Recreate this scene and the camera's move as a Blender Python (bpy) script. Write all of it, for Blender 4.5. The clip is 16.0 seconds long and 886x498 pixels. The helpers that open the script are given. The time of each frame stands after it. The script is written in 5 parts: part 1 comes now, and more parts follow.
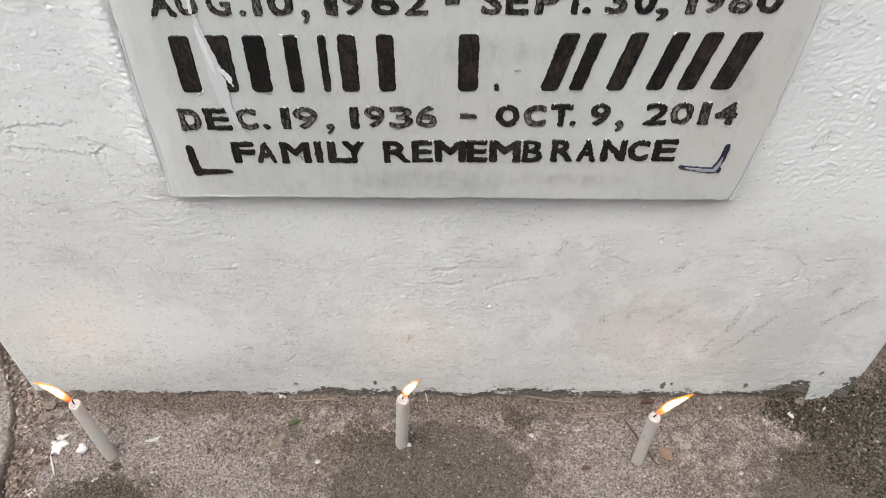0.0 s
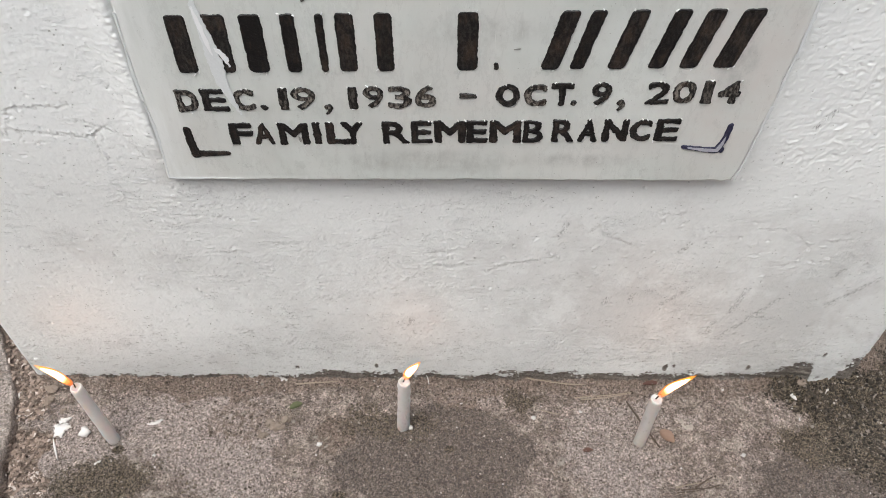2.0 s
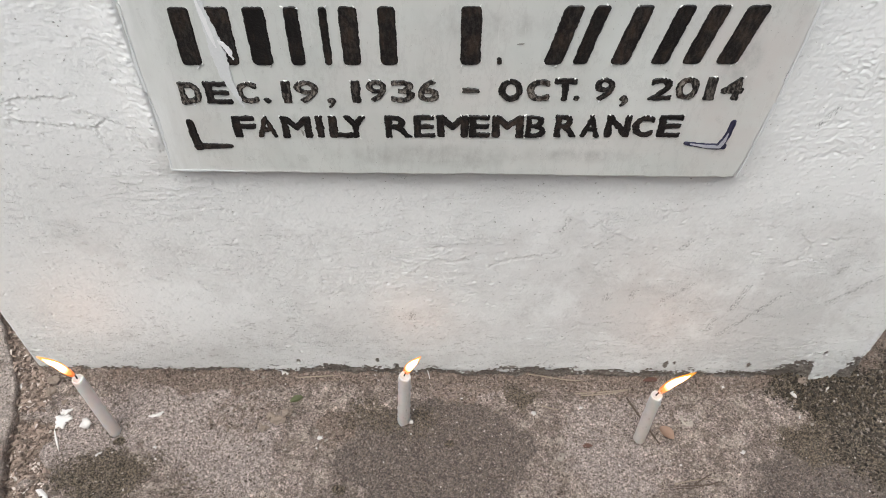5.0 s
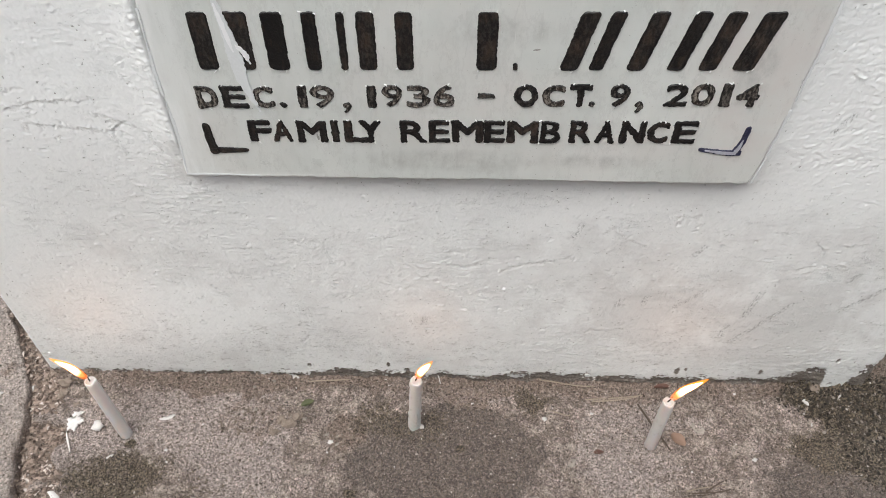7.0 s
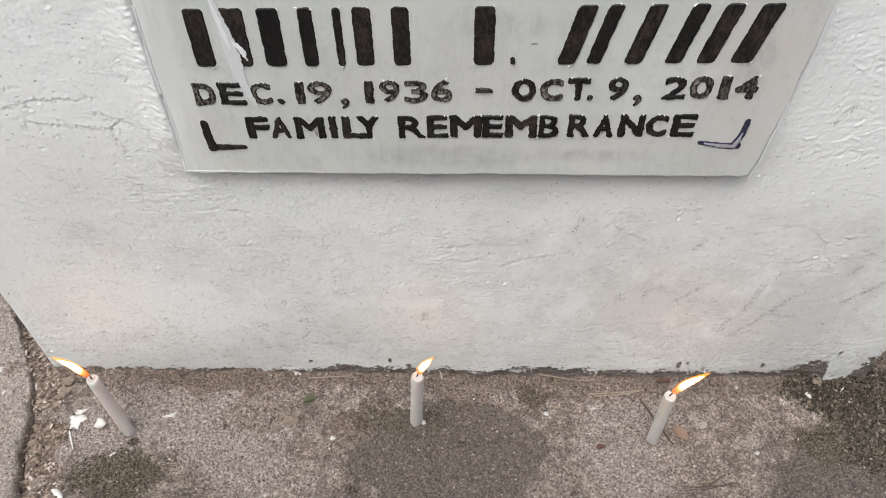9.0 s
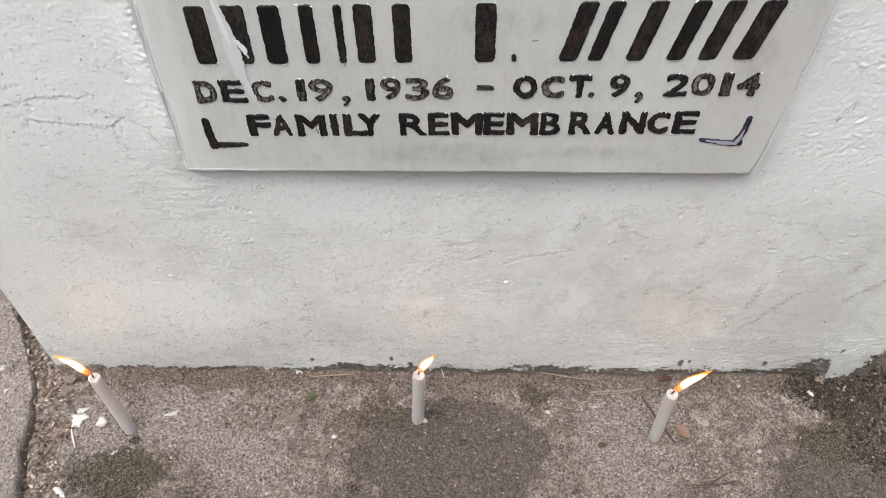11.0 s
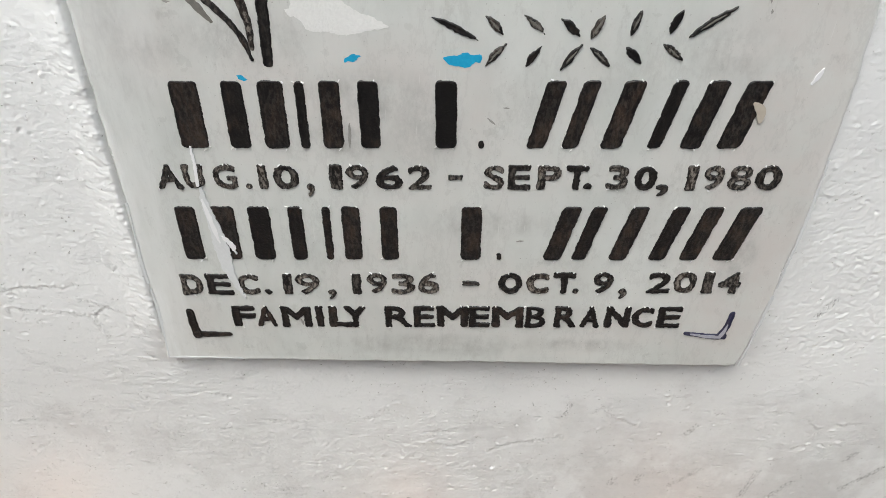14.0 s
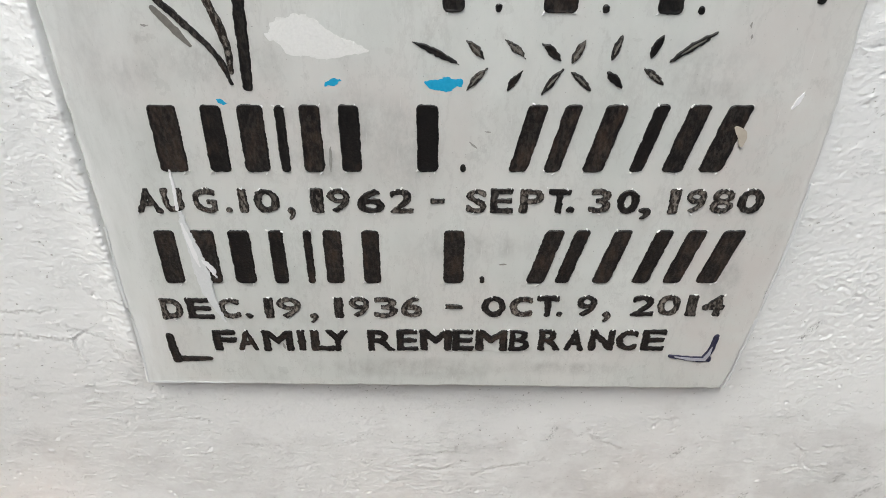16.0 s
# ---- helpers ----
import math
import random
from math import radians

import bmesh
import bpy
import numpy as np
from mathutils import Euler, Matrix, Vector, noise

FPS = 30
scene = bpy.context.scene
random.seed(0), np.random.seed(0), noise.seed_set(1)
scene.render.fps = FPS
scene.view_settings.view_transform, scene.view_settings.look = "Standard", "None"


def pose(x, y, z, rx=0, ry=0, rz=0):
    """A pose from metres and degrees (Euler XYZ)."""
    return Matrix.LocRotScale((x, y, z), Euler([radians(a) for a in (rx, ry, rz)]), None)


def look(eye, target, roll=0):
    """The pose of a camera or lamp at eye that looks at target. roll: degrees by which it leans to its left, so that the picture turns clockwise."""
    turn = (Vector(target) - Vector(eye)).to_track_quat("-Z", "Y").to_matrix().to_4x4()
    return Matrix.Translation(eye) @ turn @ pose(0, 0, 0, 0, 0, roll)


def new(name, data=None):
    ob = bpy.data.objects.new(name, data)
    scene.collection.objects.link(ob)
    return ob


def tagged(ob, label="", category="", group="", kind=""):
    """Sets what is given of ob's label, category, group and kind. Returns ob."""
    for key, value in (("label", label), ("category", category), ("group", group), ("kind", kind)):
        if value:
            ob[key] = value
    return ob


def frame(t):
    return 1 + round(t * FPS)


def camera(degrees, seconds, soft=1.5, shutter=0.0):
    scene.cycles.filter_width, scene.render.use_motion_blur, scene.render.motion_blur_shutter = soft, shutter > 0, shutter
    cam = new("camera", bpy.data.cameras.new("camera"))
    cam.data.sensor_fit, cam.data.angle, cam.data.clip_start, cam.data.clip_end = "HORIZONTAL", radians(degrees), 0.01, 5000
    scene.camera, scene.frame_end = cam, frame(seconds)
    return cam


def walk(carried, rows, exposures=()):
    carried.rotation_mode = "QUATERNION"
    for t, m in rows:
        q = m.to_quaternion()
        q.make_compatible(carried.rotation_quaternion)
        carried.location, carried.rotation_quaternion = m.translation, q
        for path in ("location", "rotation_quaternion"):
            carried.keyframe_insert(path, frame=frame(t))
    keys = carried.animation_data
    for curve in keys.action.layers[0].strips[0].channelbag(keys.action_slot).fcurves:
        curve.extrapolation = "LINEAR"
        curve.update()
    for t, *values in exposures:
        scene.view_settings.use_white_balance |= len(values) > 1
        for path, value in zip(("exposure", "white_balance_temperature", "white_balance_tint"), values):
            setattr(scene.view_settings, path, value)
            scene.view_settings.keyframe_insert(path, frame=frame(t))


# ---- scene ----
cam = camera(59.0, 16.0, soft=0.8)
PATH = [
    (0, (0.015, -0.515, 0.835), (-0.006, 0.83, -0.645), -0.2),
    (0.5, (0.016, -0.518, 0.835), (-0.003, 0.826, -0.647), -0.0),
    (1, (0.017, -0.517, 0.834), (-0.004, 0.821, -0.652), -0.3),
    (1.5, (0.016, -0.517, 0.832), (-0.009, 0.812, -0.662), -0.5),
    (2, (0.018, -0.513, 0.83), (-0.012, 0.801, -0.677), -0.7),
    (2.5, (0.017, -0.51, 0.83), (-0.018, 0.792, -0.688), -0.8),
    (3, (0.018, -0.507, 0.828), (-0.018, 0.798, -0.687), -0.5),
    (3.5, (0.018, -0.505, 0.829), (-0.02, 0.801, -0.686), -0.6),
    (4, (0.019, -0.509, 0.829), (-0.01, 0.793, -0.688), -0.2),
    (6.5, (0.013, -0.517, 0.83), (-0.035, 0.801, -0.673), -0.6),
    (7, (0.011, -0.516, 0.83), (-0.038, 0.801, -0.674), -0.5),
    (7.5, (0.012, -0.515, 0.83), (-0.035, 0.801, -0.675), -0.7),
    (8, (0.013, -0.513, 0.828), (-0.041, 0.798, -0.682), -0.8),
    (8.5, (0.015, -0.513, 0.829), (-0.042, 0.799, -0.68), -1.0),
    (9, (0.015, -0.516, 0.829), (-0.044, 0.794, -0.682), -1.3),
    (11.5, (0.016, -0.518, 0.827), (-0.048, 0.791, -0.683), -1.5),
    (12, (0.017, -0.52, 0.828), (-0.046, 0.788, -0.683), -1.3),
    (12.5, (0.016, -0.522, 0.829), (-0.047, 0.79, -0.679), -1.4),
    (12.8, (0.013, -0.520, 0.834), (-0.040, 0.827, -0.643), -0.9),
    (13, (0.015, -0.515, 0.838), (-0.044, 0.875, -0.598), -0.8),
    (13.2, (0.008, -0.514, 0.845), (-0.022, 0.962, -0.506), -0.5),
    (13.5, (0.013, -0.497, 0.854), (-0.025, 1.017, -0.452), -0.7),
    (14, (0.014, -0.484, 0.857), (-0.014, 1.072, -0.4), 0.1),
    (14.5, (0.016, -0.477, 0.856), (0.0, 1.097, -0.377), 0.0),
    (15, (0.018, -0.476, 0.858), (0.018, 1.108, -0.363), 0.6),
    (15.5, (0.018, -0.475, 0.859), (0.018, 1.11, -0.36), 0.9),
    (16, (0.019, -0.477, 0.859), (0.018, 1.104, -0.366), 0.6),
]
walk(cam, [(t, look(eye, target, roll)) for t, eye, target, roll in PATH],
     [(0, 0.722, 6480, 7.2), (12.6, 0.722, 6480, 7.2), (14.0, 0.752, 6540, 6.5), (16, 0.752, 6540, 6.5)])

# ---- light ----
SUN_UP, SUN_TURN = 66.0, 205.0
world = bpy.data.worlds.new("overcast_sky")
scene.world = world
world.use_nodes = True
sky = world.node_tree.nodes.new("ShaderNodeTexSky")
sky.sky_type, sky.sun_disc = "NISHITA", False
sky.sun_elevation, sky.sun_rotation = radians(SUN_UP), radians(SUN_TURN)
sky.dust_density, sky.air_density, sky.ozone_density = 4.0, 1.2, 1.0
world.node_tree.nodes["Background"].inputs["Strength"].default_value = 0.15
cloud = world.node_tree.nodes.new("ShaderNodeHueSaturation")
cloud.inputs["Saturation"].default_value = 0.45
world.node_tree.links.new(sky.outputs[0], cloud.inputs["Color"])
world.node_tree.links.new(cloud.outputs[0], world.node_tree.nodes["Background"].inputs["Color"])
sun = new("sun", bpy.data.lights.new("sun", "SUN"))
sun.data.energy, sun.data.angle, sun.data.color = 1.0, radians(34), (1.0, 0.98, 0.95)
away = Vector((math.sin(radians(SUN_TURN)), math.cos(radians(SUN_TURN)), math.tan(radians(SUN_UP))))
sun.matrix_world = look(away * 5, (0, 0, 0))


# ---- materials ----
class Mat:
    """A small wrapper to write node materials in few lines."""

    def __init__(self, name, rough=0.8):
        self.m = bpy.data.materials.new(name)
        self.m.use_nodes = True
        self.t = self.m.node_tree
        self.b = self.t.nodes["Principled BSDF"]
        self.b.inputs["Roughness"].default_value = rough
        self.co = self.t.nodes.new("ShaderNodeTexCoord").outputs["Object"]

    def node(self, kind, values=None, operation="", attribute_name=""):
        n = self.t.nodes.new("ShaderNode" + kind)
        if operation:
            n.operation = operation
        if attribute_name:
            n.attribute_name = attribute_name
        for k, v in (values or {}).items():
            if isinstance(v, bpy.types.NodeSocket):
                self.t.links.new(v, n.inputs[k])
            else:
                n.inputs[k].default_value = v
        return n

    def noise(self, scale, detail=4.0, rough=0.55, stretch=(1, 1, 1), co=None):
        v = self.node("Mapping", {"Vector": co or self.co, "Scale": stretch}).outputs[0]
        return self.node("TexNoise", {"Vector": v, "Scale": scale, "Detail": detail, "Roughness": rough}).outputs["Fac"]

    def band(self, value, low, high, to_low=0.0, to_high=1.0):
        return self.node("MapRange", {"Value": value, "From Min": low, "From Max": high, "To Min": to_low, "To Max": to_high}).outputs[0]

    def mix(self, fac, a, b, kind="MIX"):
        n = self.t.nodes.new("ShaderNodeMix")
        n.data_type, n.blend_type = "RGBA", kind
        for i, v in ((0, fac), (6, a), (7, b)):
            if isinstance(v, bpy.types.NodeSocket):
                self.t.links.new(v, n.inputs[i])
            else:
                n.inputs[i].default_value = (*v, 1) if isinstance(v, tuple) else v
        return n.outputs[2]

    def times(self, a, b, op="MULTIPLY"):
        return self.node("Math", {0: a, 1: b}, operation=op).outputs[0]

    def mask(self, name):
        return self.node("Attribute", attribute_name=name).outputs["Fac"]

    def random(self):
        return self.node("ObjectInfo").outputs["Random"]

    def island(self):
        return self.node("NewGeometry").outputs["Random Per Island"]

    def put(self, name, value):
        if isinstance(value, bpy.types.NodeSocket):
            self.t.links.new(value, self.b.inputs[name])
        else:
            self.b.inputs[name].default_value = (*value, 1) if isinstance(value, tuple) else value
        return self

    def bump(self, height, strength=0.5, distance=0.001):
        n = self.node("Bump", {"Height": height, "Strength": strength, "Distance": distance})
        return self.put("Normal", n.outputs[0])


def white_paint():
    m = Mat("white_paint", 0.62)
    base = m.mix(m.noise(7, 5), (0.82, 0.83, 0.825), (0.88, 0.885, 0.88))
    base = m.mix(m.band(m.noise(60, 6, 0.65, (0.6, 1, 1.6)), 0.66, 0.80, 0, 0.22), base, (0.55, 0.54, 0.51))
    # grey stains together with painted shade low on the front
    dirt_shade = m.band(m.times(m.mask("grime_shade"), m.times(m.times(m.noise(28, 6, 0.7), 0.5, "SUBTRACT"), 1.6), "ADD"), 0.2, 0.9, 0, 0.40)
    base = m.mix(dirt_shade, base, m.mix(m.noise(190, 4, 0.7), (0.40, 0.385, 0.37), (0.66, 0.64, 0.63)))
    specks = m.band(m.noise(300, 2), 0.71, 0.76, 0, 0.8)
    base = m.mix(specks, base, (0.30, 0.28, 0.26))
    # darkening under the small ledges of the plaster, their shade put into the colour
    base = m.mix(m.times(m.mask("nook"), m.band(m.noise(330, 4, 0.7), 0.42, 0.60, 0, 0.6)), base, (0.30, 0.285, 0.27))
    base = m.mix(m.times(m.mask("scuff"), m.band(m.noise(620, 4, 0.75, (1, 1, 0.45)), 0.46, 0.58, 0.0, 0.75)), base, (0.17, 0.17, 0.165))
    cement = m.mix(m.band(m.noise(420, 6, 0.75, (0.6, 1, 1.3)), 0.36, 0.66), (0.045, 0.036, 0.030), (0.30, 0.265, 0.235))
    cement = m.mix(m.band(m.noise(45, 4), 0.44, 0.62, 0, 0.6), cement, (0.15, 0.125, 0.105))
    m.put("Base Color", m.mix(m.mask("bare"), base, cement))
    m.put("Roughness", m.band(m.noise(90, 3), 0.3, 0.7, 0.32, 0.56))
    fine = m.times(m.times(m.noise(420, 5, 0.75, (0.8, 1, 1.1)), m.times(m.noise(190, 4, 0.6, (0.7, 1, 1.1)), 0.7), "ADD"), 0.55)
    for scale, low in ((150, 0.55), (260, 0.56), (80, 0.57)):
        # torn edges of thin dried coats, drawn out sideways and gathered in patches
        n = m.noise(scale, 6, 0.66, (0.42, 1, 1.1))
        shelf = m.times(m.band(n, low, low + 0.025), m.band(n, low + 0.03, low + 0.16, 1.0, 0.0))
        where = m.node("Mapping", {"Vector": m.co, "Location": (scale, 0, 2)}).outputs[0]
        fine = m.times(fine, m.times(shelf, m.band(m.noise(15 + scale / 9, 4, 0.6, (0.7, 1, 1), where), 0.49, 0.62, 0, 0.24)), "ADD")
    return m.bump(m.times(m.times(fine, m.mask("rough")), m.times(specks, 0.7), "SUBTRACT"), 1.0, 0.0018).m


def marble():
    m = Mat("grey_marble", 0.32)
    cloud = m.noise(9, 6, 0.6, (1.3, 1, 0.7))
    base = m.mix(m.band(cloud, 0.3, 0.7), (0.55, 0.57, 0.545), (0.70, 0.715, 0.69))
    base = m.mix(m.band(m.noise(20, 6, 0.75, (1.0, 1, 0.5)), 0.52, 0.76, 0, 0.38), base, (0.42, 0.425, 0.40))
    base = m.mix(m.band(m.noise(13, 3), 0.46, 0.68, 0, 0.6), base, (0.655, 0.64, 0.615))
    base = m.mix(m.times(m.mask("stain"), m.band(m.noise(26, 5, 0.7), 0.34, 0.60, 0.35, 1.0)), base, (0.62, 0.585, 0.56))
    veins = m.node("Math", {0: m.times(m.noise(14, 7, 0.7, (1.5, 1, 0.6)), 0.5, "SUBTRACT")}, operation="ABSOLUTE").outputs[0]
    base = m.mix(m.band(veins, 0.0, 0.02, 0.16, 0.0), base, (0.36, 0.355, 0.345))
    base = m.mix(m.band(m.noise(34, 6, 0.8, (1.4, 1, 0.8)), 0.58, 0.74, 0, 0.5), base, (0.37, 0.365, 0.345))
    base = m.mix(m.times(m.mask("soot"), m.band(m.noise(48, 6, 0.75, (1.3, 1, 0.8)), 0.40, 0.64, 0.1, 0.75)), base, (0.40, 0.40, 0.385))
    base = m.mix(m.band(m.noise(160, 4, 0.7), 0.60, 0.74, 0, 0.15), base, (0.36, 0.35, 0.33))
    base = m.mix(m.band(m.noise(520, 3), 0.68, 0.74, 0, 0.7), base, (0.26, 0.25, 0.23))
    scratch = m.band(m.noise(90, 2, 0.5, (9, 1, 0.35)), 0.70, 0.74, 0, 0.35)
    base = m.mix(scratch, base, (0.78, 0.78, 0.76))
    streak = m.band(m.noise(70, 5, 0.7, (2.2, 1, 0.35)), 0.36, 0.62, 0.45, 1.0)
    base = m.mix(m.times(m.mask("overpaint"), streak), base, (0.80, 0.81, 0.80))
    m.put("Base Color", base)
    m.put("Roughness", m.band(m.noise(40, 5, 0.6), 0.3, 0.7, 0.24, 0.5))
    return m.bump(m.times(m.noise(260, 5, 0.7), m.times(m.noise(30, 4), 2.0), "ADD"), 0.3, 0.0006).m


def concrete_ground():
    m = Mat("rough_concrete_ground", 0.9)
    elsewhere = m.node("Mapping", {"Vector": m.co, "Location": (3, 1, 0)}).outputs[0]
    grain, sand = m.noise(330, 5, 0.75), m.noise(850, 3, 0.7)
    clump = m.times(m.noise(170, 5, 0.75), 0.5, "SUBTRACT")
    speckle = m.times(m.times(m.noise(300, 4, 0.8, co=elsewhere), 0.5, "SUBTRACT"), 1.9)
    tone = m.times(m.times(grain, 0.6), m.times(sand, 0.4), "ADD")
    base = m.mix(m.band(tone, 0.43, 0.57), (0.174, 0.143, 0.128), (0.500, 0.422, 0.386))
    # crisp dark and pale grains in the worn cement
    dark_grain, pale_grain = m.band(m.noise(400, 4, 0.65), 0.46, 0.38, 0, 0.85), m.band(m.noise(380, 4, 0.65, co=elsewhere), 0.55, 0.62, 0, 0.75)
    base = m.mix(dark_grain, base, (0.072, 0.056, 0.047))
    base = m.mix(pale_grain, base, (0.52, 0.446, 0.392))
    base = m.mix(1.0, base, m.mix(m.band(m.noise(105, 5, 0.7), 0.38, 0.62), (0.74, 0.73, 0.73), (1.24, 1.23, 1.24)), "MULTIPLY")
    base = m.mix(1.0, base, m.mix(m.band(m.noise(16, 5, 0.65), 0.35, 0.68), (0.66, 0.64, 0.63), (1.20, 1.20, 1.20)), "MULTIPLY")
    base = m.mix(1.0, base, m.mix(m.band(m.noise(48, 6, 0.75), 0.36, 0.64), (0.68, 0.66, 0.65), (1.22, 1.22, 1.21)), "MULTIPLY")
    base = m.mix(m.band(m.noise(38, 5, 0.75, co=elsewhere), 0.56, 0.70, 0, 0.55), base, (0.42, 0.372, 0.322))
    crust = m.noise(110, 6, 0.8, (0.8, 1, 1))
    base = m.mix(m.band(m.noise(24, 5, 0.7), 0.46, 0.66, 0, 0.4), base, m.mix(m.band(tone, 0.40, 0.60), (0.115, 0.086, 0.068), (0.32, 0.262, 0.215)))
    base = m.mix(m.times(m.mask("skin"), 0.5), base, m.mix(m.band(sand, 0.40, 0.60), (0.32, 0.272, 0.232), (0.55, 0.475, 0.408)))
    base = m.mix(m.times(m.mask("lost"), 0.55), base, m.mix(m.band(sand, 0.40, 0.60), (0.075, 0.058, 0.047), (0.23, 0.185, 0.154)))
    lime = m.mix(m.band(tone, 0.42, 0.58), (0.20, 0.165, 0.149), (0.56, 0.480, 0.447))
    base = m.mix(m.band(m.times(m.mask("lime"), m.times(m.times(crust, 0.5, "SUBTRACT"), 2.4), "ADD"), 0.35, 0.75, 0, 0.8), base, lime)
    # small holes in the worn surface
    base = m.mix(m.band(m.noise(330, 3, 0.6, co=elsewhere), 0.635, 0.70, 0, 0.75), base, (0.045, 0.036, 0.030))
    pale = m.band(m.noise(300, 2), 0.69, 0.74)
    base = m.mix(m.times(pale, 0.7), base, (0.52, 0.485, 0.45))
    smooth = m.mix(m.band(tone, 0.40, 0.60), (0.225, 0.190, 0.168), (0.52, 0.446, 0.400))
    smooth = m.mix(m.band(m.noise(30, 5, 0.7), 0.50, 0.68, 0, 0.5), smooth, (0.19, 0.163, 0.142))
    base = m.mix(m.mask("pavement"), base, smooth)
    waxed = m.mix(m.band(tone, 0.43, 0.58), (0.064, 0.050, 0.043), (0.222, 0.180, 0.156))
    waxed = m.mix(m.band(m.noise(40, 5, 0.7), 0.42, 0.64, 0, 0.45), waxed, m.mix(m.band(sand, 0.4, 0.6), (0.070, 0.056, 0.047), (0.215, 0.174, 0.148)))
    waxed = m.mix(m.times(dark_grain, 0.8), waxed, (0.036, 0.028, 0.023))
    waxed = m.mix(m.times(pale_grain, 0.8), waxed, (0.31, 0.265, 0.235))
    waxed = m.mix(m.times(m.band(m.noise(520, 2), 0.69, 0.75), 0.5), waxed, (0.36, 0.33, 0.31))
    base = m.mix(m.band(m.times(m.mask("waxed"), m.times(clump, 1.0), "ADD"), 0.25, 0.65, 0, 0.95), base, waxed)
    soil = m.mix(m.band(m.noise(330, 6, 0.8), 0.40, 0.62), (0.080, 0.056, 0.044), (0.43, 0.335, 0.280))
    # single grains of sand
    coarse_sand, fine_sand = (m.node("TexVoronoi", {"Vector": m.co, "Scale": k}).outputs["Color"] for k in (420.0, 800.0))
    base = m.mix(1.0, base, m.mix(m.node("SeparateColor", {0: coarse_sand}).outputs[0], (0.72, 0.72, 0.72), (1.32, 1.32, 1.32)), "MULTIPLY")
    base = m.mix(1.0, base, m.mix(m.node("SeparateColor", {0: fine_sand}).outputs[1], (0.74, 0.74, 0.74), (1.34, 1.34, 1.34)), "MULTIPLY")
    base = m.mix(m.band(m.times(m.mask("soil"), m.times(clump, 1.6), "ADD"), 0.3, 0.6, 0, 0.9), base, soil)
    moss = m.mix(m.band(m.noise(420, 5, 0.8), 0.45, 0.58), (0.018, 0.014, 0.009), (0.25, 0.200, 0.142))
    base = m.mix(m.band(m.times(m.mask("moss"), m.times(m.times(clump, 1.4), speckle, "ADD"), "ADD"), 0.34, 0.54, 0, 0.95), base, moss)
    m.put("Base Color", base)
    m.put("Roughness", m.band(m.mask("waxed"), 0, 1, 0.92, 0.66))
    high = m.times(m.times(grain, sand, "ADD"), crust, "ADD")
    return m.bump(high, 1.0, 0.0026).m


def letter_paint(name, worn):
    m = Mat(name, 0.34)
    streak = m.noise(210, 5, 0.7, (1.0, 1, 0.3))
    r = m.random()
    deep = m.mask("deep")
    # the brush left the middle of many letters thin and brown
    thin = m.times(m.times(streak, m.times(deep, 0.10), "ADD"), m.band(r, 0.0, 1.0, -0.13, 0.05), "ADD")
    thin = m.times(thin, m.times(m.times(m.noise(60, 3), 0.5, "SUBTRACT"), 0.7), "ADD")
    ink = m.mix(m.band(thin, 0.56, 0.82), (0.0035, 0.0032, 0.0036), (0.040, 0.026, 0.019))
    wear = m.times(m.band(m.noise(480, 4, 0.7, (1, 1, 0.45)), 0.47, 0.58), m.band(r, 0.10, 0.7, 0.1, 1.0))
    ink = m.mix(m.times(m.times(wear, deep), worn), ink, (0.30, 0.268, 0.235))
    m.put("Base Color", ink)
    m.put("Roughness", m.band(streak, 0.3, 0.7, 0.28, 0.5))
    return m.bump(m.times(streak, m.noise(600, 3), "ADD"), 0.6, 0.0009).m


def plain(name, a, b, rough=0.7, scale=120, bump=0.3):
    m = Mat(name, rough)
    n = m.noise(scale, 5, 0.65)
    m.put("Base Color", m.mix(n, a, b))
    return m.bump(n, bump, 0.0008).m


def candle_wax():
    m = Mat("white_candle_wax", 0.38)
    m.put("Base Color", m.mix(m.noise(90, 4), (0.56, 0.525, 0.505), (0.64, 0.605, 0.585)))
    m.put("Subsurface Weight", 0.75).put("Subsurface Scale", 0.010)
    m.b.inputs["Subsurface Radius"].default_value = (1.0, 0.6, 0.45)
    return m.bump(m.noise(350, 3), 0.25, 0.0008).m


def flame_glow():
    """Inner and outer glow of a candle flame; the outer one lets the ground show through."""
    m = Mat("flame_core", 1.0)
    up = m.mask("up")
    hot = m.mix(m.band(up, 0.0, 0.25), (1.0, 0.30, 0.06), (1.0, 0.50, 0.26))
    m.put("Base Color", (0.0, 0.0, 0.0)).put("Emission Color", m.mix(m.band(up, 0.80, 1.0), hot, (1.0, 0.36, 0.10)))
    m.put("Emission Strength", m.band(up, 0.12, 0.55, 0.9, 1.12 * FLAME))
    veil = Mat("flame_veil", 1.0)
    up = veil.mask("up")
    veil.put("Base Color", (0.0, 0.0, 0.0)).put("Emission Color", veil.mix(veil.band(up, 0.1, 0.7), (1.0, 0.20, 0.02), (1.0, 0.33, 0.035)))
    veil.put("Emission Strength", 1.5).put("Alpha", veil.times(veil.band(up, 0.0, 0.35, 0.30, 1.0), veil.band(up, 0.55, 1.0, 0.55, 0.30))).put("Specular IOR Level", 0.0)
    return m.m, veil.m


def crumbs(name, dark, mid, pale, pale_from):
    m = Mat(name, 0.9)
    r = m.island()
    base = m.mix(m.band(r, 0.0, pale_from), dark, mid)
    base = m.mix(m.band(r, pale_from, pale_from + 0.05), base, pale)
    m.put("Base Color", m.mix(m.times(m.noise(500, 3), 0.4), base, dark))
    return m.m


